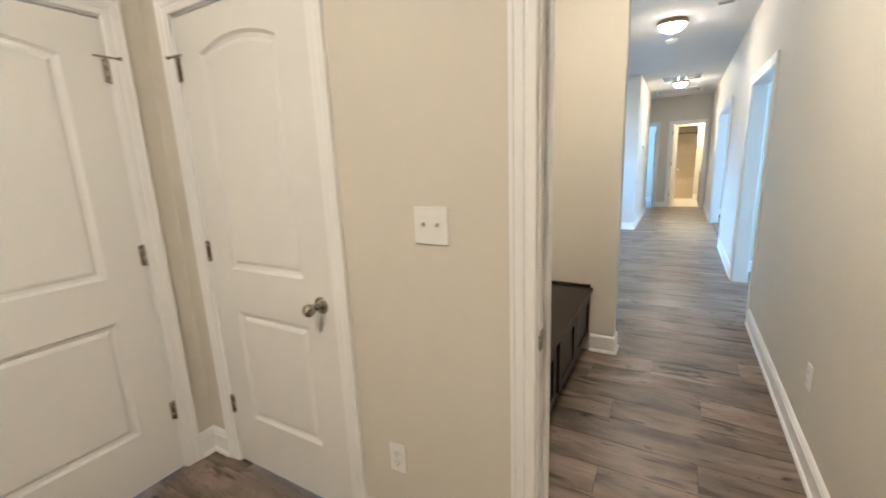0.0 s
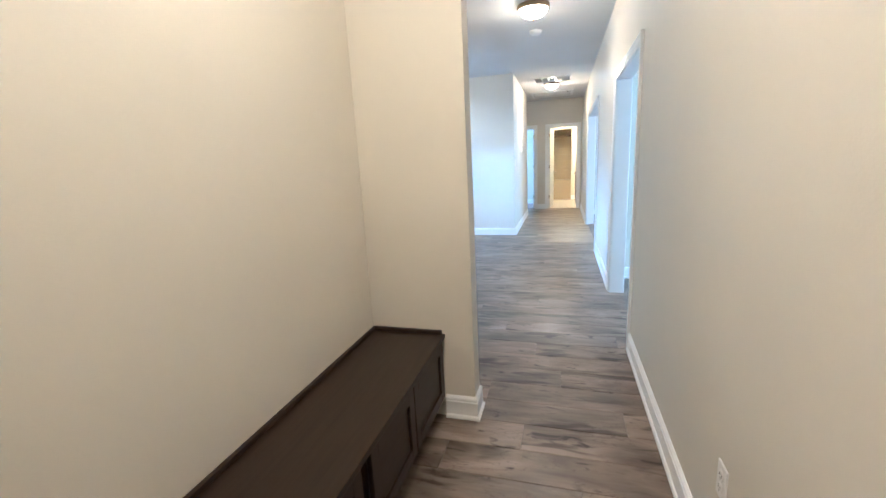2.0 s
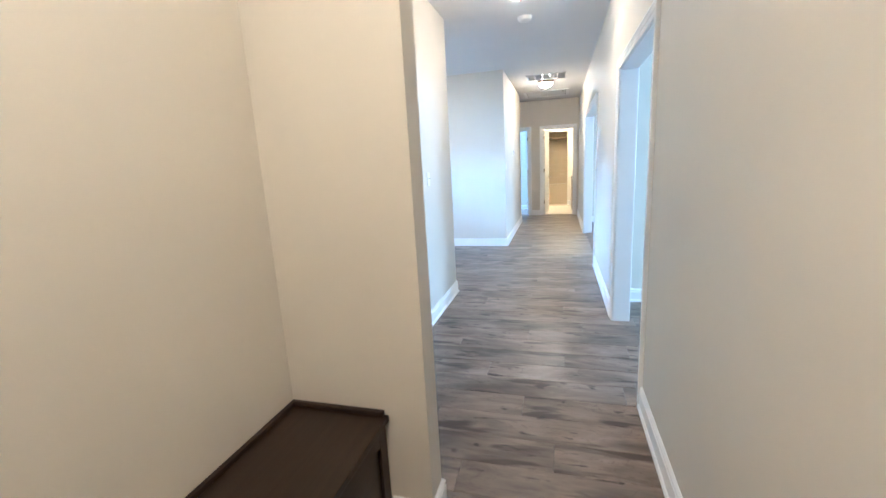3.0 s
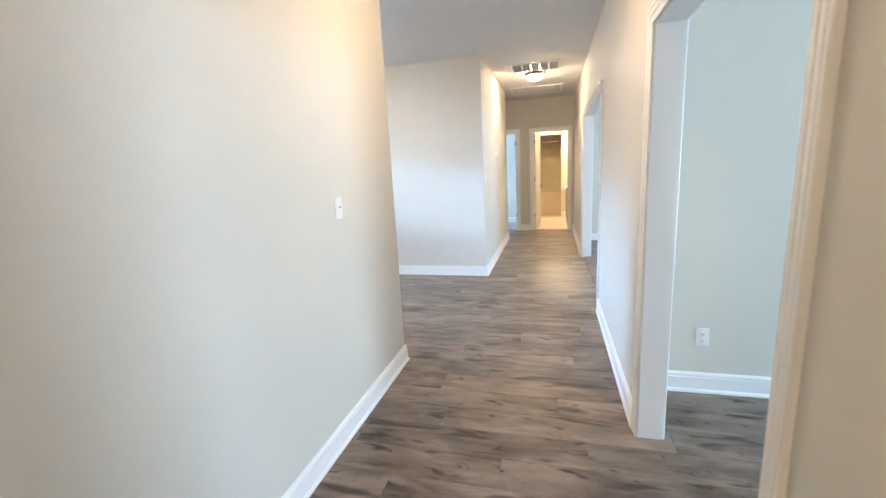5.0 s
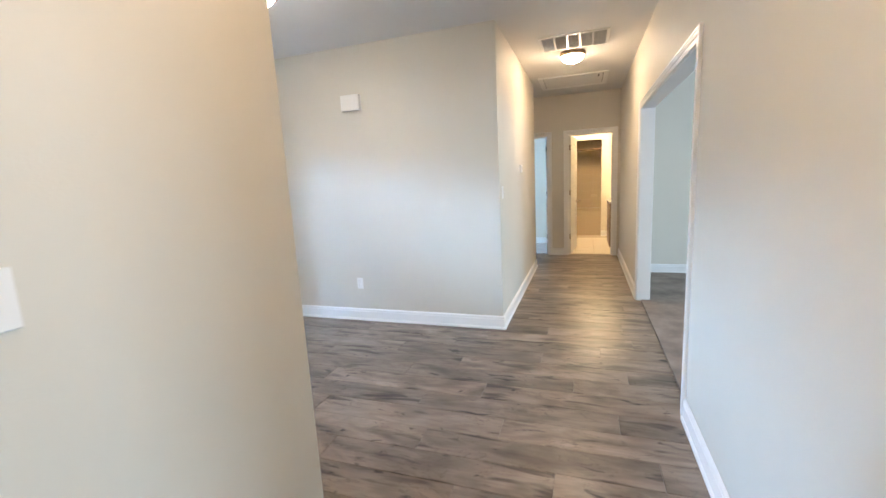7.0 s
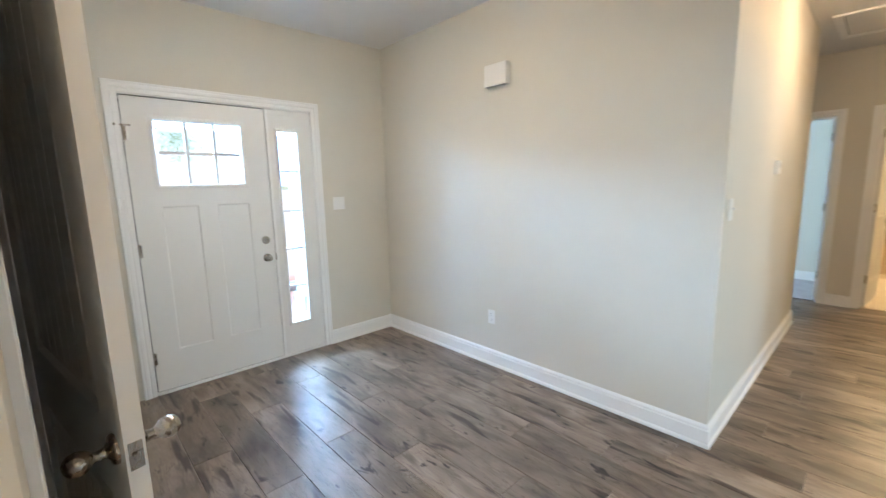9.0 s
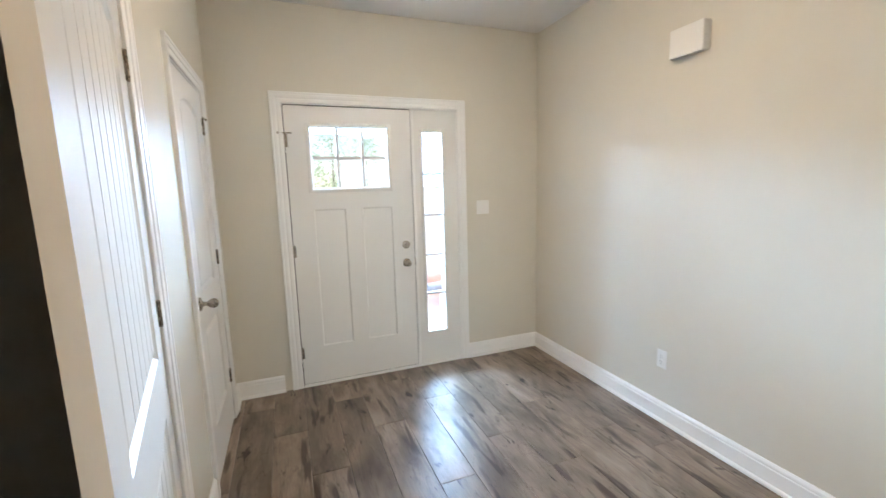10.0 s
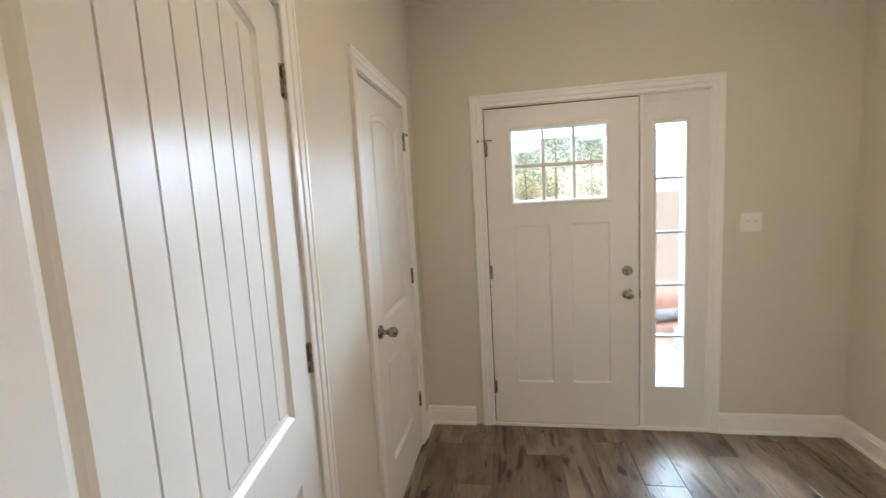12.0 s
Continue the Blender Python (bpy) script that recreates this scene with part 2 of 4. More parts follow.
def sweep(path, profile, place, closed=False, bm=None):
    """Carry a profile of (left offset, height) along a flat path with mitred corners; place(a, b, h) gives the point."""
    bm = bm or bmesh.new()
    n = len(path)
    rows = []
    for i, p in enumerate(path):
        p = Vector(p)
        ds = []
        if i > 0 or closed:
            ds.append((p - Vector(path[i - 1])).normalized())
        if i < n - 1 or closed:
            ds.append((Vector(path[(i + 1) % n]) - p).normalized())
        lefts = [Vector((-d.y, d.x)) for d in ds]
        l = sum(lefts, Vector((0, 0)))
        l = l / max(0.2, l.dot(lefts[0])) if l.length > 1e-6 else lefts[0]
        rows.append([bm.verts.new(place(*(p + l * u), h)) for u, h in profile])
    pairs = list(zip(rows, rows[1:])) + ([(rows[-1], rows[0])] if closed else [])
    for a, b in pairs:
        for k in range(len(profile)):
            j = (k + 1) % len(profile)
            bm.faces.new((a[k], a[j], b[j], b[k]))
    if not closed:
        bm.faces.new(rows[0])
        bm.faces.new(rows[-1])
    return bm


def wall(name, axis, lo, hi, a0, a1, holes=(), z0=0.0, z1=CEIL, mat=None, label=""):
    """A wall between lo and hi along its thickness axis, from a0 to a1, with openings (a, b, bottom, top)."""
    As = sorted({a0, a1, *[h[0] for h in holes], *[h[1] for h in holes]})
    Zs = sorted({z0, z1, *[h[2] for h in holes], *[h[3] for h in holes]})
    As, Zs = [a for a in As if a0 <= a <= a1], [z for z in Zs if z0 <= z <= z1]

    def solid(i, k):
        if not (0 <= i < len(As) - 1 and 0 <= k < len(Zs) - 1):
            return False
        a, z = (As[i] + As[i + 1]) / 2, (Zs[k] + Zs[k + 1]) / 2
        return not any(h[0] < a < h[1] and h[2] < z < h[3] for h in holes)

    bm = bmesh.new()
    cache = {}

    def v(a, t, z):
        key = (round(a, 5), t, round(z, 5))
        if key not in cache:
            cache[key] = bm.verts.new((t, a, z) if axis == "x" else (a, t, z))
        return cache[key]

    for i in range(len(As) - 1):
        for k in range(len(Zs) - 1):
            if not solid(i, k):
                continue
            a, b, c, d = As[i], As[i + 1], Zs[k], Zs[k + 1]
            for t in (lo, hi):
                bm.faces.new((v(a, t, c), v(b, t, c), v(b, t, d), v(a, t, d)))
            for di, dk, p, q in ((-1, 0, (a, c), (a, d)), (1, 0, (b, c), (b, d)), (0, -1, (a, c), (b, c)), (0, 1, (a, d), (b, d))):
                if not solid(i + di, k + dk):
                    bm.faces.new((v(p[0], lo, p[1]), v(q[0], lo, q[1]), v(q[0], hi, q[1]), v(p[0], hi, p[1])))
    return part(name, bm, mat or WALL, label=label or "smooth greige painted interior wall", kind="structure")


# ---- plan ----
RW, MW, FS, FN, FW, HW, AE, VW, EW, T = 0.77, -0.755, 6.15, 8.675, -3.41, -0.51, 3.195, 1.265, 12.53, 0.12
EDH, DH, FDH = 2.0, 2.035, 2.08
wall("wall_east_of_hall", "x", RW, RW + T, -1.6, EW + T, [(4.255, 5.515, 0, 2.025), (7.50, 9.84, 0, 2.07)])
wall("wall_entry", "y", VW, VW + T, -1.905, RW, [(-1.598, -0.828, 0, EDH + 0.02), (-0.115, 0.715, 0, DH + 0.02)])
wall("wall_entry_west", "x", -1.905, -1.785, -1.6, VW, [(0.275, 1.125, 0, EDH + 0.02)])
wall("wall_entry_south", "y", -1.72, -1.6, -1.905, RW + T)
wall("wall_bench_back", "x", -0.81, -0.69, VW + T, AE)
wall("wall_bench_end", "y", AE, AE + T, -0.875, -0.13)
wall("wall_hall_middle", "x", MW - T, MW, AE + T, FS)
wall("wall_foyer_south", "y", FS - T, FS, FW - T, MW - T, [(-3.16, -2.40, 0, FDH + 0.02), (-1.854, -0.894, 0, FDH + 0.02)])
wall("wall_front", "x", FW - T, FW, FS, FN, [(6.585, 7.925, 0, 2.12)])
wall("wall_foyer_north", "y", FN, FN + T, FW - T, HW)
wall("wall_hall_west", "x", HW - T, HW, FN + T, 11.5)
wall("wall_side_hall", "y", 11.38, 11.5, -2.3, HW - T)
wall("wall_side_hall_end", "x", -2.42, -2.3, 11.38, EW)
wall("wall_hall_end", "y", EW, EW + T, -3.6, RW, [(-1.19, -0.39, 0, FDH + 0.02), (-0.075, 0.675, 0, FDH + 0.02)])
wall("wall_closet_back", "y", 5.1, 5.2, -2.05, MW - T)
wall("wall_closet_west", "x", -2.05, -1.95, 5.2, FS - T)
wall("wall_bath_west", "x", -0.385, -0.285, EW + T, 15.8)
wall("wall_bath_east", "x", 1.8, 1.92, EW, 15.8)
wall("wall_bath_back", "y", 14.85, 14.95, -0.285, 1.8, [(-0.2, 0.56, 0.0, 2.14)])
wall("wall_bath_north", "y", 15.7, 15.8, -0.285, 1.8)
wall("wall_bedroom_west", "x", -3.72, -3.6, EW, 13.97, [(12.78, 13.62, 0.8, 2.2)])
wall("wall_bedroom_north", "y", 13.85, 13.97, -3.6, -0.385)
wall("wall_living_partition", "y", 6.03, 6.15, RW + T, 1.60)
wall("wall_living_north", "y", 11.22, 11.34, RW + T, 6.62)
wall("wall_living_east", "x", 6.5, 6.62, 3.1, 11.22, [(3.7, 5.5, 0.75, 2.25), (7.6, 10.0, 0.75, 2.25)])
wall("wall_dining_south", "y", 3.0, 3.1, RW + T, 6.62)

part("ceiling", boxes((-3.75, 6.65, -1.75, 16.25, CEIL, CEIL + 0.12)), CEILING, label="flat white painted ceiling", kind="structure")
part("floor_slab", boxes((FW - T, 6.62, -1.72, 16.2, -0.2, -0.007)), SLAB, label="dark underlay slab under the planks", kind="structure")
part("floor_living", boxes((RW + 0.045, 6.5, 6.09, 11.22, -0.006, 0.012)), CARPET, label="taupe carpet of the living room", kind="structure")
part("floor_bedroom", boxes((-3.6, -0.385, EW + 0.06, 13.85, -0.006, 0.010)), BEDFLOOR, label="grey carpet of the bedroom", kind="structure")
part("floor_bath", boxes((-0.285, 1.8, EW + 0.06, 15.7, -0.006, 0.002)), GROUT, label="pale grout bed of the tiled bathroom floor", kind="structure")

BASE = [(0, 0), (0.024, 0), (0.024, 0.010), (0.020, 0.018), (0.014, 0.022), (0.014, 0.096), (0.0090, 0.099), (0.0090, 0.107), (0.0145, 0.110), (0.012, 0.118), (0.006, 0.125), (0.004, 0.128), (0, 0.128)]


def baseboard(path):
    return part("baseboard", sweep(path, BASE, lambda a, b, h: (a, b, h)), TRIM, label="white moulded baseboard with a shoe strip", kind="structure")


G = 0.0785
for run in (
    [(RW, VW + T), (RW, 4.275 - G)], [(RW, 5.495 + G), (RW, 7.52 - G)], [(RW, 9.82 + G), (RW, EW)],
    [(-0.055 - G, EW), (-0.41 + G, EW)], [(-1.17 - G, EW), (-2.3, EW), (-2.3, 11.5), (HW, 11.5), (HW, FN), (FW, FN), (FW, 7.985)],
    [(FW, 6.475), (FW, FS), (-3.14 - G, FS)], [(-2.42 + G, FS), (-1.834 - G, FS)],
    [(-0.914 + G, FS), (MW, FS), (MW, AE + T), (-0.13, AE + T), (-0.13, AE), (-0.29, AE)],
    [(-0.095 - G, VW), (-0.848 + G, VW)], [(-1.578 - G, VW), (-1.785, VW), (-1.785, 1.105 + G)],
    [(-1.785, 0.295 - G), (-1.785, -1.6), (RW, -1.6), (RW, VW)],
    [(1.60, 6.15), (1.60, 6.03), (RW + T, 6.03), (RW + T, 5.495 + G)], [(RW + T, 4.275 - G), (RW + T, 3.1), (6.5, 3.1), (6.5, 11.22), (RW + T, 11.22), (RW + T, 9.82 + G)],
    [(-0.895, FS - T), (-0.895, 5.2), (-1.95, 5.2), (-1.95, FS - T)][::-1],
    [(1.8, 14.85), (0.56, 14.85)], [(-0.385, 13.85), (-3.6, 13.85), (-3.6, EW + T)],
):
    baseboard(run)

CASE = [(0, 0), (0, -0.009), (0.004, -0.012), (0.022, -0.013), (0.026, -0.0105), (0.030, -0.0105), (0.034, -0.015), (0.052, -0.0175), (0.056, -0.0145), (0.060, -0.0185), (0.070, -0.0185), (0.072, -0.015), (0.072, 0)]


def casing(bm, w, h, y=0.0, out=-1.0, gap=0.006):
    """A casing round an opening w wide and h high, proud of the plane y."""
    path = [(w + gap, 0.0), (w + gap, h + gap), (-gap, h + gap), (-gap, 0.0)]
    prof = [(-u, y - out * d) for u, d in CASE]
    return sweep(path, prof, lambda a, b, d: (a, d, b), bm=bm)


def opening_trim(name, m, w, h, thick=T, back=True, stop=True, label="white painted door frame with moulded casing"):
    t = holder(name, m, label=label, kind="structure")
    bm = boxes((-0.02, 0, 0.001, thick - 0.001, 0, h + 0.02), (w, w + 0.02, 0.001, thick - 0.001, 0, h + 0.02), (0, w, 0.001, thick - 0.001, h, h + 0.02))
    part("jamb", bm, TRIM, t)
    if stop:
        part("door_stop_strip", boxes((0, 0.012, 0.037, 0.075, 0, h), (w - 0.012, w, 0.037, 0.075, 0, h), (0.012, w - 0.012, 0.037, 0.075, h - 0.012, h), bevel=0.002), TRIM, t)
    part("casing", casing(bmesh.new(), w, h), TRIM, t)
    if back:
        part("casing", casing(bmesh.new(), w, h, thick, 1.0), TRIM, t)
    return t


def arch(x, x0, x1, z, rise):
    s = (x - x0) / (x1 - x0) * 2 - 1
    return z - rise + rise * (1 - abs(s) ** 2.0)


def panel_face(bm, w, h, y, out, planked):
    """One moulded face of a two-panel door with an arched upper panel."""
    sx0, sx1 = 0.145, w - 0.145
    zb, zl, zu, zt = 0.262, 0.785, 0.975, h - (0.065 if planked else 0.105)
    rise = 0.045
    xs = [sx0 + (sx1 - sx0) * k / 16 for k in range(17)]

    def q(pts):
        return bm.faces.new([bm.verts.new((a, y, z)) for a, z in pts])

    q([(0, 0), (sx0, 0), (sx0, h), (0, h)])
    q([(sx1, 0), (w, 0), (w, h), (sx1, h)])
    q([(sx0, 0), (sx1, 0), (sx1, zb), (sx0, zb)])
    q([(sx0, zl), (sx1, zl), (sx1, zu), (sx0, zu)])
    for a, b in zip(xs, xs[1:]):
        q([(a, arch(a, sx0, sx1, zt, rise)), (b, arch(b, sx0, sx1, zt, rise)), (b, h), (a, h)])
    slope = [(0.0, 0.0), (0.002, 0.003), (0.011, 0.0120), (0.024, 0.0138), (0.032, 0.0085), (0.040, 0.0045)]
    low = [(sx0, zb), (sx1, zb), (sx1, zl), (sx0, zl)]
    top = [(sx0, zu), (sx1, zu)] + [(x, arch(x, sx0, sx1, zt, rise)) for x in reversed(xs)]
    for k, loop in enumerate((low, top)):
        sweep_loop = []
        n = len(loop)
        for u, d in slope:
            ring = []
            for i in range(n):
                p, a, b = Vector(loop[i]), Vector(loop[i - 1]), Vector(loop[(i + 1) % n])
                d1, d2 = (p - a).normalized(), (b - p).normalized()
                l1, l2 = Vector((-d1.y, d1.x)), Vector((-d2.y, d2.x))
                l = l1 + l2
                l = l / max(0.3, l.dot(l1))
                c = p + l * u
                ring.append(bm.verts.new((c.x, y - out * d, c.y)))
            sweep_loop.append(ring)
        for r0, r1 in zip(sweep_loop, sweep_loop[1:]):
            for i in range(n):
                j = (i + 1) % n
                bm.faces.new((r0[i], r0[j], r1[j], r1[i]))
        if not planked:
            bm.faces.new(sweep_loop[-1])
        else:
            a0, a1 = sx0 + 0.040, sx1 - 0.040
            z0 = (zb, zu)[k] + 0.040
            step = (a1 - a0) / 6.75
            cuts_at = [a0] + [a0 + (g + 0.58) * step for g in range(6)] + [a1]
            count = 7
            depth, deep = y - out * 0.0045, y - out * 0.0105

            def ceil_z(x):
                return (zl - 0.040) if k == 0 else arch(min(max(x, sx0), sx1), sx0, sx1, zt, rise) - 0.040
            bm.faces.new([bm.verts.new(p) for p in ((a0, deep, z0), (a1, deep, z0), (a1, deep, ceil_z(a1)), *[(a1 - (a1 - a0) * s / 16, deep, ceil_z(a1 - (a1 - a0) * s / 16)) for s in range(1, 16)], (a0, deep, ceil_z(a0)))])
            for s in range(count):
                l, r = cuts_at[s] + (0.0028 if s else 0), cuts_at[s + 1] - (0.0028 if s < count - 1 else 0)
                cuts = [l + (r - l) * c / 3 for c in range(4)]
                for c0, c1 in zip(cuts, cuts[1:]):
                    bm.faces.new([bm.verts.new(p) for p in ((c0, depth, z0), (c1, depth, z0), (c1, depth, ceil_z(c1)), (c0, depth, ceil_z(c0)))])
                for e in (l, r):
                    bm.faces.new([bm.verts.new(p) for p in ((e, depth, z0), (e, deep, z0), (e, deep, ceil_z(e)), (e, depth, ceil_z(e)))])


KNOB = [(0, -0.003), (0.0325, -0.003), (0.0325, 0.004), (0.029, 0.009), (0.018, 0.012), (0.0115, 0.018), (0.0100, 0.032), (0.0125, 0.038), (0.0190, 0.045), (0.0230, 0.054), (0.0238, 0.063), (0.0215, 0.073), (0.0150, 0.080), (0.007, 0.0835), (0, 0.084)]


def hinge_part(parent, z, out):
    bm = lathe([(0, -0.047), (0.004, -0.047), (0.0062, -0.044), (0.0062, 0.044), (0.004, 0.047), (0, 0.047)], n=10)
    bmesh.ops.translate(bm, verts=bm.verts, vec=(0.0, out * 0.006, z))
    box(bm, -0.0025, 0.016, out * 0.0015 - 0.001, out * 0.0015 + 0.001, z - 0.044, z + 0.044)
    box(bm, -0.012, -0.003, out * 0.0015 - 0.001, out * 0.0015 + 0.001, z - 0.044, z + 0.044)
    part("hinge", bm, NICKEL, parent, "satin nickel door hinge")


def stop_part(parent, z, out):
    bm = lathe([(0, 0), (0.011, 0), (0.011, 0.003), (0, 0.003)], n=12, m=Matrix.Translation((0, out * 0.006, z + 0.048)))
    box(bm, -0.045, 0.045, out * 0.012 - 0.003, out * 0.012 + 0.003, z + 0.047, z + 0.055, bevel=0.001)
    box(bm, -0.049, -0.039, out * 0.006 - 0.004, out * 0.022, z + 0.044, z + 0.058, bevel=0.001)
    part("hinge_stop", bm, NICKEL, parent, "satin nickel hinge-pin door stop")


def door_leaf(parent, m, w, h, side, planked, label, latch_z=0.905, stop=True):
    """A leaf hinged at its own origin. side: the y direction in which its knuckles stand proud."""
    y0, y1 = (0.0, 0.035) if side < 0 else (-0.035, 0.0)
    leaf = holder("leaf", m, label=label, parent=parent)
    bm = bmesh.new()
    panel_face(bm, w, h, y0, -1.0, planked)
    panel_face(bm, w, h, y1, 1.0, planked)
    for pts in (((0, 0), (0, h)), ((w, 0), (w, h)), ((0, 0), (w, 0)), ((0, h), (w, h))):
        (a, c), (b, d) = pts
        bm.faces.new([bm.verts.new(p) for p in ((a, y0, c), (b, y0, d), (b, y1, d), (a, y1, c))])
    bmesh.ops.remove_doubles(bm, verts=bm.verts, dist=0.0002)
    part("panel", bm, DOORP, leaf)
    for y, turn in ((y0, 90), (y1, -90)):
        part("knob", lathe(KNOB, Matrix.Translation((w - 0.062, y, latch_z)) @ pose(0, 0, 0, turn)), NICKEL, leaf, "satin nickel round door knob", smooth=True)
    bm = boxes((w - 0.0005, w + 0.0012, (y0 + y1) / 2 - 0.0125, (y0 + y1) / 2 + 0.0125, latch_z - 0.029, latch_z + 0.029), bevel=0.0004)
    lathe([(0, 0), (0.009, 0), (0.009, 0.002), (0.0, 0.002)], Matrix.Translation((w + 0.001, (y0 + y1) / 2, latch_z)) @ pose(0, 0, 0, 0, 90), 14, bm)
    box(bm, w, w + 0.009, (y0 + y1) / 2 - 0.006, (y0 + y1) / 2 + 0.006, latch_z - 0.007, latch_z + 0.007, bevel=0.002)
    part("latch_plate", bm, NICKEL, leaf, "satin nickel latch plate")
    for z in (0.30, h / 2 + 0.055, h - 0.19):
        hinge_part(leaf, z, side)
        part("hinge_plate", boxes((-0.0012, 0.0003, -0.031 if side > 0 else 0.004, -0.004 if side > 0 else 0.031, z - 0.045, z + 0.045)), NICKEL, leaf, "satin nickel hinge plate")
    if stop:
        stop_part(leaf, h - 0.19, side)
    return leaf


def hung_door(name, m, w, hinge, angle=0.0, toward=True, planked=False, label="white two-panel door", back=True, stop=True, leaf_label="", h=DH, latch=0.905):
    t = opening_trim(name, m, w, h, back=back, label=label)
    lw, lh = w - 0.006, h - 0.021
    y = 0.0 if toward else T
    x = 0.003 if hinge == "l" else w - 0.003
    if hinge == "l":
        turn, side = (-angle, -1) if toward else (angle, 1)
    else:
        turn, side = (180 + angle, 1) if toward else (180 - angle, -1)
    if not toward:
        jx = (-0.0005, 0.0015) if hinge == "l" else (w - 0.0015, w + 0.0005)
        for z in (0.312, h / 2 + 0.057, h - 0.199):
            part("hinge_plate", boxes((*jx, T - 0.036, T - 0.004, z - 0.045, z + 0.045)), NICKEL, t, "satin nickel hinge plate")
    door_leaf(t, pose(x, y, 0.012, 0, 0, turn), lw, lh, side, planked, leaf_label or label, latch, stop)
    return t


hung_door("door_1", pose(-1.785, 0.295, 0, 0, 0, 90), 0.81, "r", h=EDH, latch=0.885, label="closed white two-panel arched door on the entry side wall")
hung_door("door_2", pose(-1.578, VW, 0), 0.730, "l", h=EDH, latch=0.885, label="closed white two-panel arched door beside the light switch")
mud = opening_trim("door_3", pose(-0.095, VW, 0), 0.79, DH, label="white cased doorway from the entry to the hall")
part("strike_plate", boxes((-0.0005, 0.0015, 0.006, 0.034, 0.875, 0.935), (-0.0005, 0.0025, -0.002, 0.010, 0.885, 0.925), bevel=0.0004), NICKEL, mud, "satin nickel strike plate")
opening_trim("door_4", pose(RW, 5.495, 0, 0, 0, -90), 1.22, 2.005, stop=False, label="white cased opening from the hall to the dining room")
opening_trim("door_5", pose(RW, 9.82, 0, 0, 0, -90), 2.30, 2.05, stop=False, label="wide white cased opening from the hall to the living room")
hung_door("door_6", pose(-0.914, FS, 0, 0, 0, 180), 0.92, "r", 10.0, planked=True, stop=False, h=FDH, latch=0.925, label="white plank-panelled closet door standing slightly ajar")
hung_door("door_7", pose(-2.42, FS, 0, 0, 0, 180), 0.72, "r", h=FDH, latch=0.945, label="closed white two-panel arched door by the front door")
hung_door("door_8", pose(-0.055, EW, 0), 0.71, "l", 83.0, toward=False, h=FDH, label="white two-panel bathroom door standing wide open", stop=False)
hung_door("door_9", pose(-1.17, EW, 0), 0.76, "r", 95.0, toward=False, h=FDH, label="white two-panel bedroom door standing wide open", stop=False)


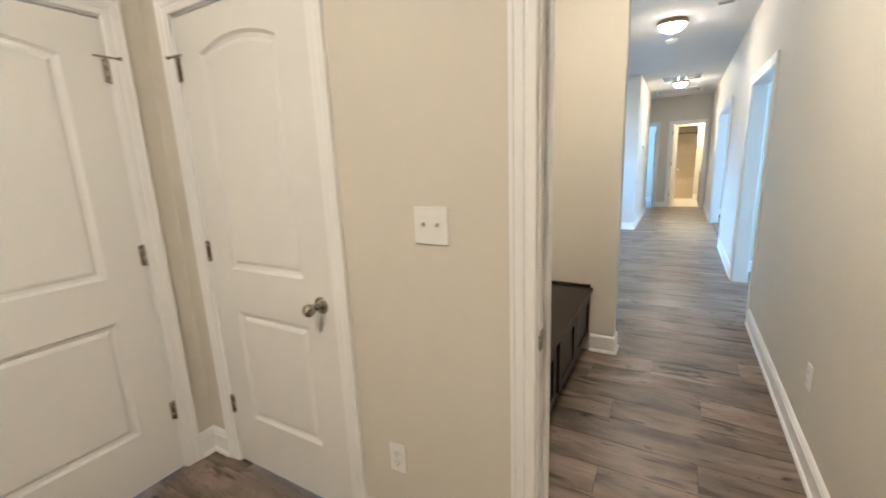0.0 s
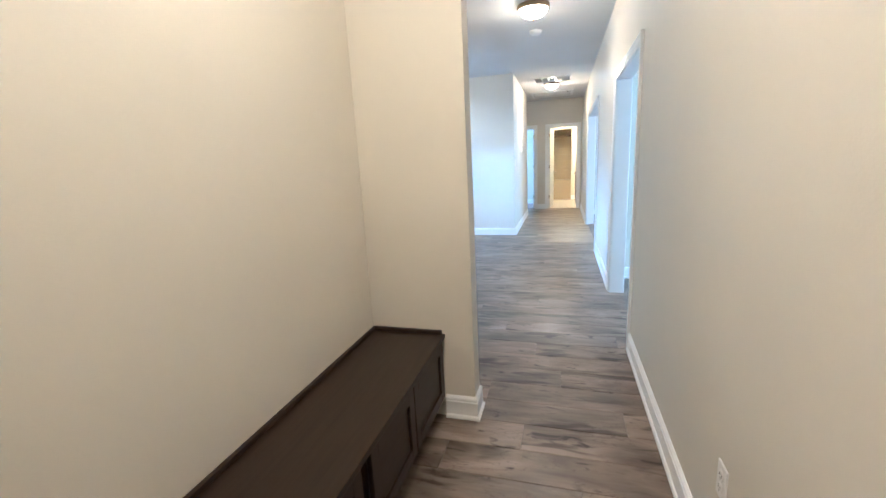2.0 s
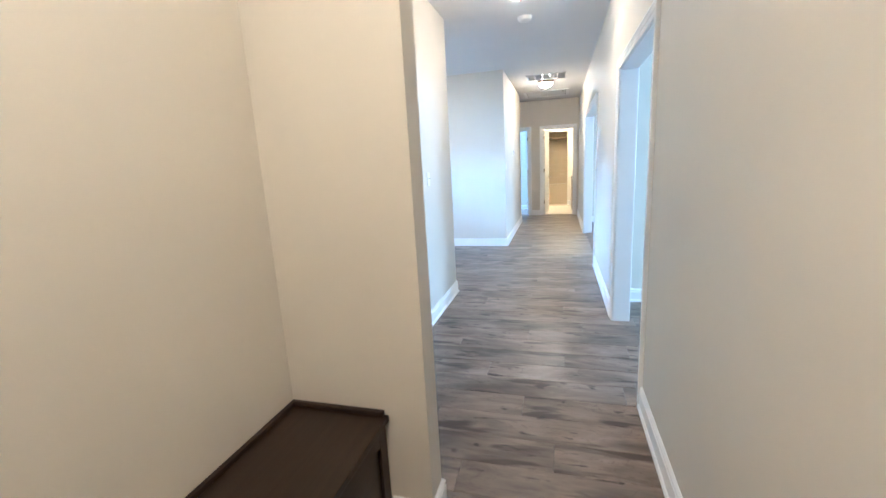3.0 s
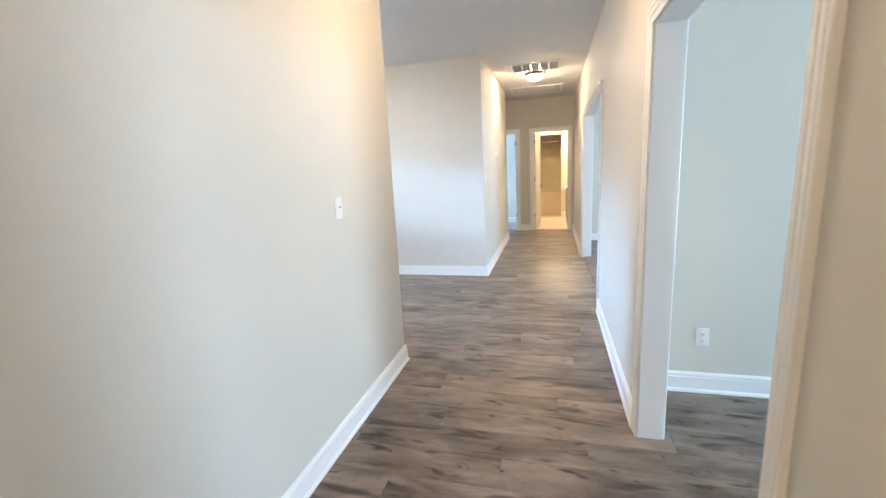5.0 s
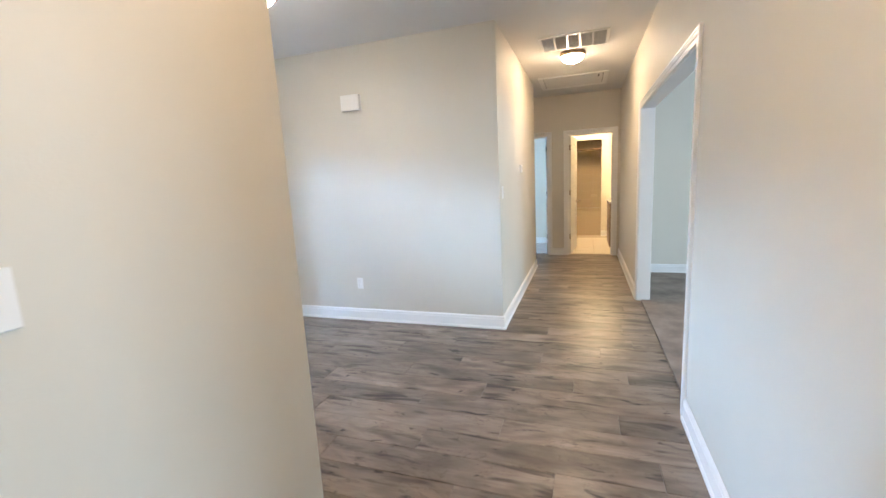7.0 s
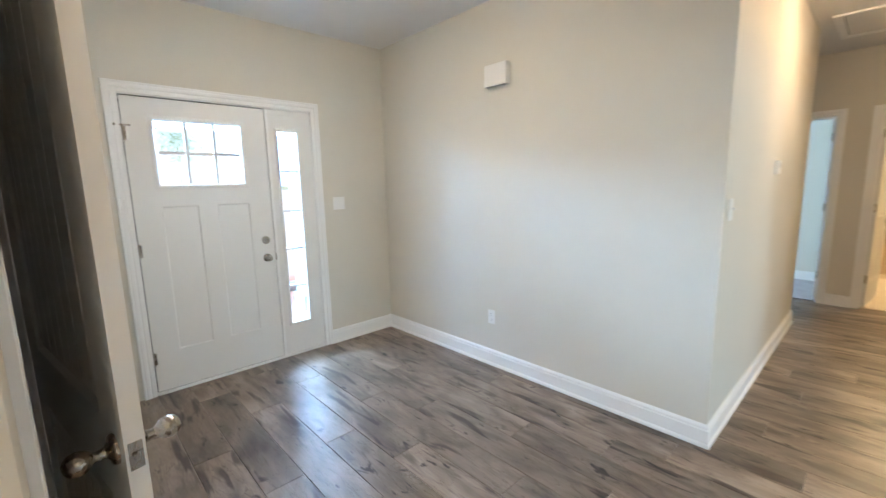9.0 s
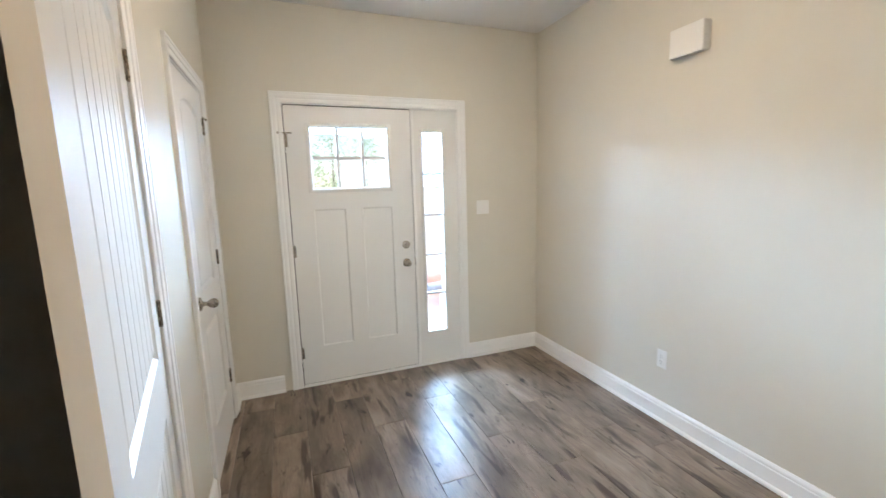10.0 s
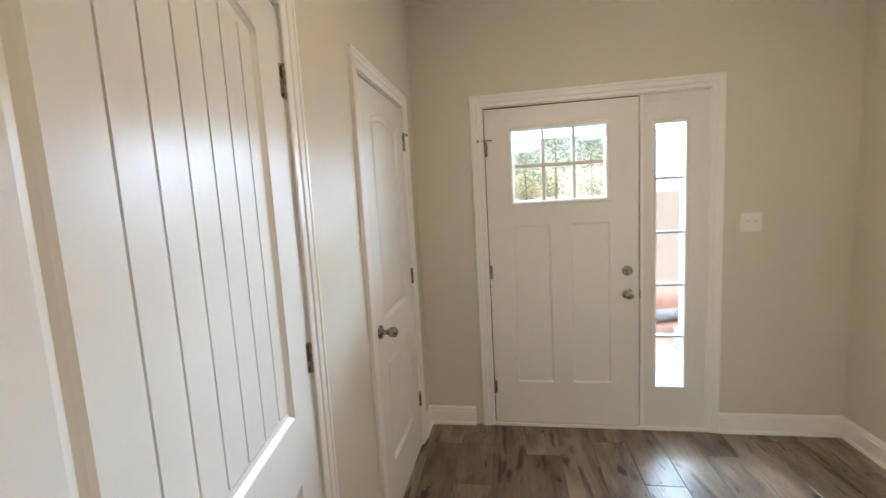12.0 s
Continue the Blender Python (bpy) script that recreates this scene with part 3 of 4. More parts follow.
# ---- front door with its sidelight ----
def front_door():
    # x runs with the wall to the north, y into the wall
    t = holder("door_10", pose(FW, 6.611, 0, 0, 0, 90), label="white craftsman front door with six panes and a sidelight", kind="structure")
    w, h = 0.915, 2.085
    frame_w = 1.30
    bm = boxes((-0.02, -0.006, 0.0, T + 0.01, 0, h + 0.03), (w + 0.006, w + 0.028, 0.0, T + 0.01, 0, h + 0.005), (frame_w, frame_w + 0.02, 0.0, T + 0.01, 0, h + 0.03), (-0.006, frame_w, 0.0, T + 0.01, h + 0.006, h + 0.03), bevel=0.001)
    part("frame", bm, TRIM, t)
    path = [(frame_w + 0.004, 0.0), (frame_w + 0.004, h + 0.012), (-0.012, h + 0.012), (-0.012, 0.0)]
    wide = [(u * 1.02, d) for u, d in CASE]
    part("casing", sweep(path, [(-u, d) for u, d in wide], lambda a, b, d: (a, d, b)), TRIM, t)
    part("threshold", boxes((-0.003, frame_w, -0.012, T + 0.06, 0.0, 0.018), bevel=0.003), TRIM, t, "pale threshold strip")
    # leaf
    leaf = holder("leaf", pose(0, 0.003, 0.022), label="white front door leaf with two flat recessed panels", parent=t)
    lh = h - 0.024
    gx0, gx1, gz0, gz1 = 0.160, 0.735, 1.472, 1.925
    px = [(0.158, 0.392), (0.512, 0.748)]
    pz0, pz1 = 0.283, 1.330
    xs = [0.0, px[0][0], px[0][1], px[1][0], px[1][1], w]
    bm = bmesh.new()
    for a, b, c, d in ((0, px[0][0], 0, lh), (px[1][1], w, 0, lh), (px[0][0], px[1][1], 0, pz0), (px[0][0], px[1][1], pz1, gz0), (px[0][0], px[1][1], gz1, lh), (px[0][1], px[1][0], pz0, pz1), (gx1, px[1][1], gz0, gz1), (px[0][0], gx0, gz0, gz1)):
        box(bm, a, b, 0, 0.044, c, d)
    part("panel", bm, DOORP, leaf)
    for a, b in px:
        part("recessed_panel", boxes((a, b, 0.009, 0.035, pz0, pz1)), DOORP, leaf)
        sweep_path = [(a, pz0), (b, pz0), (b, pz1), (a, pz1)]
        part("panel_moulding", sweep(sweep_path, [(0, 0.0005), (0.003, 0.001), (0.010, 0.008), (0.010, 0.010), (0, 0.010)], lambda x, z, d: (x, d, z), closed=True), DOORP, leaf)
    fr = [(gx0, gz0), (gx1, gz0), (gx1, gz1), (gx0, gz1)]
    part("lite_frame", sweep(fr, [(-0.022, 0.0), (-0.020, -0.006), (-0.004, -0.010), (0.006, -0.006), (0.012, 0.006), (0.012, 0.020), (0, 0.020), (0, 0.0)], lambda x, z, d: (x, d, z), closed=True), DOORP, leaf)
    cw, ch = (gx1 - gx0 - 0.024) / 3, (gz1 - gz0 - 0.024) / 2
    bm = bmesh.new()
    for k in (1, 2):
        x = gx0 + 0.012 + k * cw
        box(bm, x - 0.011, x + 0.011, 0.001, 0.030, gz0 + 0.012, gz1 - 0.012, bevel=0.002)
    for k in range(3):
        x = gx0 + 0.012 + k * cw
        z = gz0 + 0.012 + ch
        box(bm, x + 0.011, x + cw - 0.011, 0.002, 0.029, z - 0.011, z + 0.011)
    part("muntin", bm, DOORP, leaf)
    for i in range(3):
        for j in range(2):
            x, z = gx0 + 0.012 + i * cw, gz0 + 0.012 + j * ch
            g = part("pane", boxes((x + 0.002, x + cw - 0.002, 0.016, 0.020, z + 0.002, z + ch - 0.002)), GLASS, leaf, "clear glass pane")
            g.visible_shadow = False
    part("knob", lathe([(0, -0.002), (0.033, -0.002), (0.033, 0.005), (0.027, 0.010), (0.013, 0.014), (0.012, 0.028), (0.020, 0.036), (0.0255, 0.046), (0.0255, 0.056), (0.019, 0.063), (0.008, 0.064), (0.008, 0.067), (0, 0.067)], Matrix.Translation((w - 0.068, 0, 0.874)) @ pose(0, 0, 0, 90)), NICKEL, leaf, "satin nickel front door knob", smooth=True)
    bm = lathe([(0, -0.002), (0.032, -0.002), (0.032, 0.006), (0.026, 0.013), (0.0, 0.014)], Matrix.Translation((w - 0.068, 0, 1.02)) @ pose(0, 0, 0, 90))
    box(bm, w - 0.072, w - 0.064, -0.028, -0.012, 1.004, 1.036, bevel=0.002)
    part("deadbolt", bm, NICKEL, leaf, "satin nickel deadbolt thumb turn")
    for z in (0.25, 1.03, 1.82):
        hinge_part(leaf, z, -1)
    stop_part(leaf, 1.82, -1)
    part("weather_seal", boxes((-0.0055, 0.0, 0.012, 0.03, 0, lh), (w, w + 0.0055, 0.012, 0.03, 0, lh), (0, w, 0.012, 0.03, lh, lh + 0.0075), (0, w, 0.002, 0.03, -0.003, 0)), DARKHOLE, leaf, "dark rubber weather seal")
    part("strike_plate", boxes((w + 0.0035, w + 0.0065, -0.006, 0.02, 0.868, 0.925), bevel=0.0004), NICKEL, t, "dark nickel strike plate")
    # sidelight
    sl = holder("sidelight", pose(w + 0.028, 0.006, 0.018), label="narrow white sidelight with five glass panes", parent=t)
    sw = frame_w - w - 0.028
    a, b, c, d = 0.066, 0.236, 0.272, 1.905
    part("sidelight_panel", boxes((0, a, 0, 0.044, 0, h - 0.014), (b, sw, 0, 0.044, 0, h - 0.014), (a, b, 0, 0.044, 0, c), (a, b, 0, 0.044, d, h - 0.014)), DOORP, sl)
    part("lite_frame", sweep([(a, c), (b, c), (b, d), (a, d)], [(-0.020, 0.0), (-0.018, -0.005), (-0.004, -0.009), (0.004, -0.005), (0.008, 0.006), (0.008, 0.020), (0, 0.020), (0, 0.0)], lambda x, z, q: (x, q, z), closed=True), DOORP, sl)
    ph = (d - c) / 5
    for k in range(5):
        g = part("pane", boxes((a + 0.009, b - 0.009, 0.016, 0.020, c + k * ph + 0.008, c + (k + 1) * ph - 0.008)), GLASS, sl, "clear glass pane")
        g.visible_shadow = False
    part("muntin", boxes(*[(a + 0.008, b - 0.008, 0.005, 0.029, c + k * ph - 0.008, c + k * ph + 0.008) for k in range(1, 5)]), DOORP, sl)
    part("inner_trim", boxes((0.01, sw - 0.01, -0.004, 0.0, h - 0.055, h - 0.048)), DOORP, sl)


front_door()


# ---- fixtures ----
def switch_plate(m, gangs, label):
    t = holder("light_switch", m, label, "light switch")
    w = 0.070 + 0.046 * (gangs - 1)
    part("plate", boxes((-w / 2, w / 2, -0.006, 0, -0.057, 0.057), bevel=0.0025), PLASTIC, t)
    for k in range(gangs):
        x = (k - (gangs - 1) / 2) * 0.046
        part("slot", boxes((x - 0.0052, x + 0.0052, -0.0066, -0.005, -0.012, 0.012)), PLASTIC, t)
        part("toggle", boxes((x - 0.0045, x + 0.0045, -0.022, -0.006, 0.000, 0.010), bevel=0.0015), PLASTIC, t)
        for z in (-0.030, 0.030):
            part("screw", lathe([(0, 0), (0.003, 0), (0.002, 0.001), (0, 0.001)], Matrix.Translation((x, -0.006, z)) @ pose(0, 0, 0, 90), 8), PLASTIC, t)
    return t


def outlet(m, label, name="wall_outlet"):
    t = holder(name, m, label, "wall outlet", "wall outlets")
    part("plate", boxes((-0.035, 0.035, -0.006, 0, -0.057, 0.057), bevel=0.0025), PLASTIC, t)
    for z in (-0.020, 0.020):
        bm = lathe([(0, 0), (0.017, 0), (0.017, 0.002), (0.015, 0.003), (0, 0.003)], Matrix.Translation((0, -0.0055, z)) @ pose(0, 0, 0, 90), 20)
        part("socket", bm, PLASTIC, t)
        part("slots", boxes((-0.008, -0.006, -0.0090, -0.008, z - 0.001, z + 0.008), (0.006, 0.008, -0.0090, -0.008, z - 0.001, z + 0.008), (-0.002, 0.002, -0.0090, -0.008, z - 0.010, z - 0.006)), DARKHOLE, t)
    return t


switch_plate(pose(-0.42, VW, 1.215), 2, "white double light switch beside the cased doorway")
switch_plate(pose(MW, 5.348, 1.262, 0, 0, 90), 1, "white single light switch on the hall wall")
switch_plate(pose(FW, 8.142, 1.312, 0, 0, 90), 2, "white double light switch beside the front door")
switch_plate(pose(HW, 8.80, 1.29, 0, 0, 90), 1, "white single light switch near the hall corner")
switch_plate(pose(4.68, 11.22, 1.13), 1, "white light switch on the living room wall")
outlet(pose(-0.605, VW, 0.365), "white outlet low on the entry wall")
outlet(pose(RW, 2.48, 0.395, 0, 0, -90), "white outlet low on the hall wall facing the bench")
outlet(pose(-2.03, FN, 0.402), "white outlet low on the foyer wall")
outlet(pose(1.215, 6.03, 0.36), "white outlet on the dining room partition")
outlet(pose(4.72, 11.22, 0.40), "white outlet low on the living room wall")

th = holder("thermostat", pose(HW, 9.95, 1.52, 0, 0, 90), "small white thermostat on the hall wall", "thermostat")
part("body", boxes((-0.055, 0.055, -0.024, 0, -0.045, 0.045), bevel=0.004), PLASTIC, th)
part("display", boxes((-0.03, 0.03, -0.0255, -0.0238, -0.005, 0.03)), DISPLAY, th, "pale grey display")

ch = holder("door_chime", pose(-1.945, FN, 2.222), "white boxy door chime high on the foyer wall", "door chime")
part("cover", boxes((-0.100, 0.100, -0.055, -0.008, -0.075, 0.075), bevel=0.008), PLASTIC, ch)
part("back_plate", boxes((-0.100, 0.100, -0.008, 0, -0.07, 0.07)), PLASTIC, ch)
part("grille", boxes(*[(-0.09 + 0.02 * k, -0.08 + 0.02 * k, -0.05, -0.02, -0.0765, -0.0745) for k in range(9)]), FILTER, ch, "dark slots under the cover")


def ceiling_light(x, y, label, r=0.145, glow=GLOW):
    t = holder("ceiling_light", pose(x, y, CEIL), label, "ceiling light", "flush ceiling lights")
    part("pan", lathe([(0, 0), (r, 0), (r * 1.02, -0.006), (r * 1.04, -0.026), (r * 1.02, -0.036), (r * 0.97, -0.046), (r * 0.93, -0.046), (r * 0.93, -0.030), (0, -0.030)], n=40), PANMETAL, t, "brushed bronze pan", smooth=True)
    part("bowl", lathe([(0, -0.034)] + [(r * 0.90 * math.cos(a), -0.038 - 0.077 * math.sin(a)) for a in [radians(k * 9) for k in range(10)]] + [(0, -0.115)], n=40), glow, t, "lit frosted glass bowl", smooth=True)
    part("finial", lathe([(0, -0.113), (0.012, -0.114), (0.014, -0.119), (0.008, -0.124), (0.010, -0.130), (0.006, -0.138), (0, -0.140)], n=16), PANMETAL, t, "small bronze finial", smooth=True)
    return t


ceiling_light(0.025, 5.58, "lit flush ceiling light in the hall")
ceiling_light(0.085, 10.02, "lit flush ceiling light by the return grille", r=0.135, glow=GLOW_ENTRY)
# No fixture is known over the bench; added to brighten its walls.
ceiling_light(0.0, 2.1, "unseen lit flush ceiling light added over the bench hall", glow=GLOW_DIM)
ceiling_light(-0.55, -0.3, "lit flush ceiling light of the entry room", glow=GLOW_ROOM)
ceiling_light(-1.9, 7.35, "lit flush ceiling light of the foyer", r=0.20, glow=GLOW_COOL)
ceiling_light(0.5, 14.0, "lit flush ceiling light of the bathroom", glow=GLOW_BRIGHT)

sm = holder("smoke_detector", pose(-0.005, 6.42, CEIL), "round white smoke detector on the ceiling", "smoke detector")
part("base", lathe([(0, 0), (0.070, 0), (0.070, -0.010), (0, -0.010)], n=28), PLASTIC, sm)
part("body", lathe([(0, -0.010), (0.064, -0.010), (0.062, -0.028), (0.048, -0.040), (0.03, -0.043), (0, -0.043)], n=28), PLASTIC, sm, smooth=True)


def grille(name, x0, x1, y0, y1, bays, label, category):
    t = holder(name, pose((x0 + x1) / 2, (y0 + y1) / 2, CEIL), label, category)
    w, d = (x1 - x0) / 2, (y1 - y0) / 2
    e = 0.028
    part("frame", sweep([(-w, -d), (w, -d), (w, d), (-w, d)], [(0, 0), (0, -0.008), (0.006, -0.013), (e, -0.013), (e, 0)], lambda a, b, h: (a, b, h), closed=True), PLASTIC, t)
    part("filter", boxes((-w + e, w - e, -d + e, d - e, -0.004, -0.001)), FILTER, t, "grey filter cloth")
    iw = 2 * (w - e) / bays
    for k in range(1, bays):
        x = -w + e + k * iw
        part("divider", boxes((x - 0.008, x + 0.008, -d + e, d - e, -0.014, -0.004)), PLASTIC, t)
    n = int((d - e) * 2 / 0.028)
    bm = boxes((-w + e, w - e, -0.008, 0.002, -0.011, -0.009))
    slat = part("slat", bm, PLASTIC, t, m=pose(0, -d + e + 0.014, 0, 30))
    for k in range(1, n):
        s = slat.copy()
        scene.collection.objects.link(s)
        s.matrix_basis = pose(0, -d + e + 0.014 + k * (2 * (d - e) / n), 0, 30)
    return t


grille("return_air_grille", -0.225, 0.44, 9.345, 9.835, 5, "white five-bay return air grille in the hall ceiling", "air grille")
grille("ceiling_vent", 0.38, 0.56, 5.15, 5.30, 1, "small white supply vent in the hall ceiling", "air vent")

at = holder("attic_hatch", pose(0.055, 11.50, CEIL), "white attic hatch with a moulded frame in the hall ceiling", "attic hatch")
part("frame", sweep([(-0.46, -0.41), (0.46, -0.41), (0.46, 0.41), (-0.46, 0.41)], [(0, 0), (0, -0.012), (0.010, -0.018), (0.050, -0.012), (0.060, -0.008), (0.060, 0)], lambda a, b, h: (a, b, h), closed=True), TRIM, at)
part("panel", boxes((-0.392, 0.392, -0.342, 0.342, -0.006, -0.001)), CEILING, at)
part("gap", boxes((-0.398, 0.398, -0.348, 0.348, -0.0015, -0.0005)), DARKHOLE, at, "dark gap round the hatch")
part("pull_cord_slot", boxes((0.33, 0.345, -0.26, -0.12, -0.008, -0.006)), DARKHOLE, at)


# ---- bench ----
def bench():
    y0, y1 = VW + T + 0.003, AE - 0.003
    xb, xf = -0.687, -0.315
    t = holder("storage_bench", pose(0, 0, 0), "dark espresso built-in storage bench along the hall wall", "bench")
    part("toe_kick", boxes((xb, xf - 0.045, y0, y1, 0, 0.09)), ESPRESSO, t)
    n = 4
    step = (y1 - y0) / n
    mid = (y0 + y1) / 2
    part("carcass", boxes((xb, xf, y0, mid - 0.03, 0.09, 0.455), (xb, xf, mid + 0.03, y1, 0.09, 0.455), (xb, xf - 0.03, mid - 0.03, mid + 0.03, 0.09, 0.455)), ESPRESSO, t)
    part("top", boxes((xb, xf + 0.035, y0, y1, 0.455, 0.48), bevel=0.003), ESPRESSO, t, "espresso wooden bench top")
    part("back_lip", boxes((xb, xb + 0.018, y0, y1 - 0.018, 0.48, 0.50), (xb, xf + 0.02, y1 - 0.018, y1, 0.48, 0.50), bevel=0.002), ESPRESSO, t)
    for k in range(n):
        a, b = y0 + k * step + (0.035 if k == 2 else 0.004), y0 + (k + 1) * step - (0.035 if k == 1 else 0.004)
        d = holder("cabinet_door", pose(xf + 0.001, 0, 0), parent=t)
        z0, z1, r = 0.115, 0.437, 0.055
        part("frame", boxes((0, 0.019, a, a + r, z0, z1), (0, 0.019, b - r, b, z0, z1), (0, 0.019, a + r, b - r, z0, z0 + r), (0, 0.019, a + r, b - r, z1 - r, z1), bevel=0.0015), ESPRESSO, d)
        part("panel", boxes((0, 0.008, a + r, b - r, z0 + r, z1 - r)), ESPRESSO, d)


bench()

# ---- bathroom ----
tub = holder("bathtub", pose(0, 0, 0), "bathtub in a tiled alcove, enamel coloured tan for the exposure", "bathtub")
bm = boxes((-0.2, 1.3, 14.96, 15.02, 0.004, 0.55), (-0.2, 1.3, 15.60, 15.69, 0.004, 0.55), (-0.2, -0.10, 15.02, 15.60, 0.004, 0.55), (1.2, 1.3, 15.02, 15.60, 0.004, 0.55), (-0.1, 1.2, 15.02, 15.60, 0.004, 0.15))
part("tub_body", bm, EXPOSURE_TAN, tub)
part("tub_rim", sweep([(-0.2, 14.955), (1.3, 14.955), (1.3, 15.69), (-0.2, 15.69)], [(0, 0.55), (0, 0.575), (0.01, 0.582), (0.08, 0.582), (0.09, 0.575), (0.09, 0.55)], lambda a, b, h: (a, b, h), closed=True), EXPOSURE_TAN, tub)
rod = holder("shower_rod", pose(0.18, 14.90, 1.94), "dark bronze shower curtain rod across the alcove", "shower rod")
part("rod", lathe([(0, -0.378), (0.022, -0.378), (0.022, 0.378), (0, 0.378)], pose(0, 0, 0, 0, 90), 14), metal("dark_bronze", (0.11, 0.07, 0.04), 0.5), rod)
for s in (-1, 1):
    part("flange", lathe([(0, -0.004), (0.03, -0.004), (0.026, 0.004), (0, 0.004)], pose(s * 0.374, 0, 0, 0, 90), 14), metal("dark_bronze", (0.11, 0.07, 0.04), 0.5), rod)
soap = holder("soap_dish", pose(0.42, 15.685, 0.85), "ceramic soap dish on the tiled wall, coloured tan like the bathtub", "soap dish")
part("dish", boxes((-0.07, 0.07, -0.07, 0, 0, 0.02), (-0.07, 0.07, -0.012, 0, 0.02, 0.06), bevel=0.003), EXPOSURE_TAN, soap)
van = holder("vanity_cabinet", pose(0, 0, 0), "tan wooden vanity with a pale counter", "vanity cabinet")
part("body", boxes((0.66, 1.79, 13.35, 14.25, 0.004, 0.83)), VANITY, van)
part("countertop", boxes((0.645, 1.79, 13.335, 14.265, 0.83, 0.865), bevel=0.003), ENAMEL, van, "pale counter top")

# ---- outside ----
def ground_mesh():
    bm = bmesh.new()
    bmesh.ops.create_grid(bm, x_segments=2, y_segments=2, size=900)
    bmesh.ops.translate(bm, verts=bm.verts, vec=(0, 0, -0.21))
    return bm


part("ground", ground_mesh(), CLAY, label="bare red clay soil with pale straw beyond the porch", kind="structure")
part("pavement_porch", boxes((-5.12, FW - T - 0.002, 5.4, 9.6, -0.205, -0.05)), CONCRETE, label="porch slab dusted with red clay", kind="structure")
pipe = holder("drain_pipe", pose(-6.5, 8.9, -0.12), "grey corrugated drain pipe lying on the clay", "drain pipe")
bm = bmesh.new()
lathe([(0, -1.2)] + [(0.075 + (0.008 if k % 2 else 0), -1.2 + k * 0.05) for k in range(49)] + [(0, 1.2)], pose(0, 0, 0, 90, 0, 20), 14, bm)
part("pipe", bm, PIPE, pipe)


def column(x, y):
    t = holder("porch_column", pose(x, y, -0.05), "square porch column with blue shade put into its paint colour", "porch column")
    part("shaft", boxes((-0.13, 0.13, -0.13, 0.13, 0.2, 2.5), bevel=0.004), SHADE_BLUE, t)
    part("base", boxes((-0.16, 0.16, -0.16, 0.16, 0, 0.2), bevel=0.006), SHADE_BLUE, t)
    part("capital", boxes((-0.16, 0.16, -0.16, 0.16, 2.5, 2.62), bevel=0.006), SHADE_BLUE, t)


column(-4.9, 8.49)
# Unseen roof, added to keep sun off the column and slab.
part("roof_porch_shade", boxes((-5.3, FW - T - 0.002, 2.4, 9.7, 2.57, 2.75)), TRIM, label="unseen flat white roof added to shade the porch", kind="structure")


def tree(x, y, height, seed):
    rng = random.Random(seed)
    t = holder("tree", pose(x, y, -0.21), "leafy green tree beyond the porch", "tree", "trees beyond the porch")
    part("trunk", lathe([(0, 0), (0.17, 0), (0.12, 1.0), (0.08, height * 0.5), (0.04, height * 0.85), (0, height * 0.86)], n=10), BARK, t)
    bm = bmesh.new()
    for k in range(2300):
        a, u = rng.uniform(0, 6.283), rng.random() ** 0.5
        h = height * rng.uniform(0.18, 1.0)
        r = height * 0.32 * u * (1.15 - abs(h / height - 0.6) * 1.6) * (1 + 0.3 * math.sin(3 * a + seed))
        c = Vector((r * math.cos(a), r * math.sin(a), h))
        s = rng.uniform(0.07, 0.17)
        m = Matrix.Translation(c) @ Euler((rng.uniform(0, 3), rng.uniform(0, 3), rng.uniform(0, 3))).to_matrix().to_4x4()
        vs = [bm.verts.new(m @ Vector(p)) for p in ((-s, 0, 0), (0, -s * 0.5, 0), (s, 0, 0.05), (0, s * 0.5, 0))]
        bm.faces.new(vs)
    me_mat = LEAF
    part("crown", bm, me_mat, t)


for k, (x, y) in enumerate([(-46, 4.5), (-50, 26), (-47, -9), (-55, 17), (-52, -2), (-58, 9), (-49, 12)]):
    tree(x, y, 7.5 + (k * 37 % 5) * 0.7, k + 3)

# ---- bathroom tiles ----
def tile_mesh(name, w, h, t, mat):
    me = bpy.data.meshes.new(name)
    bm = boxes((0.002, w - 0.002, 0.002, h - 0.002, 0, t), bevel=0.001)
    bm.to_mesh(me)
    bm.free()
    me.materials.append(mat)
    return me


tile_wall = part("wall_tub_tiled", boxes((-0.199, 1.3, 15.688, 15.699, 0.585, 2.6)), GROUT, label="cream tiled wall over the bathtub", kind="structure")
tm = tile_mesh("tile", 0.30, 0.20, 0.006, TILE)
for i in range(5):
    for j in range(10):
        o = new("tile", tm)
        o.parent = tile_wall
        o.matrix_basis = pose(-0.199 + i * 0.30, 15.688, 0.59 + j * 0.20, 90)
bath_floor = bpy.data.objects["floor_bath"]
fm = tile_mesh("floor_tile", 0.33, 0.33, 0.005, BATHFLOOR)
for i in range(6):
    for j in range(6):
        o = new("floor_tile", fm)
        o.parent = bath_floor
        o.matrix_basis = pose(-0.28 + i * 0.33, EW + 0.07 + j * 0.33, 0.0015)

# ---- floor planks ----
PW, PL, PT = 0.20, 1.22, 0.006


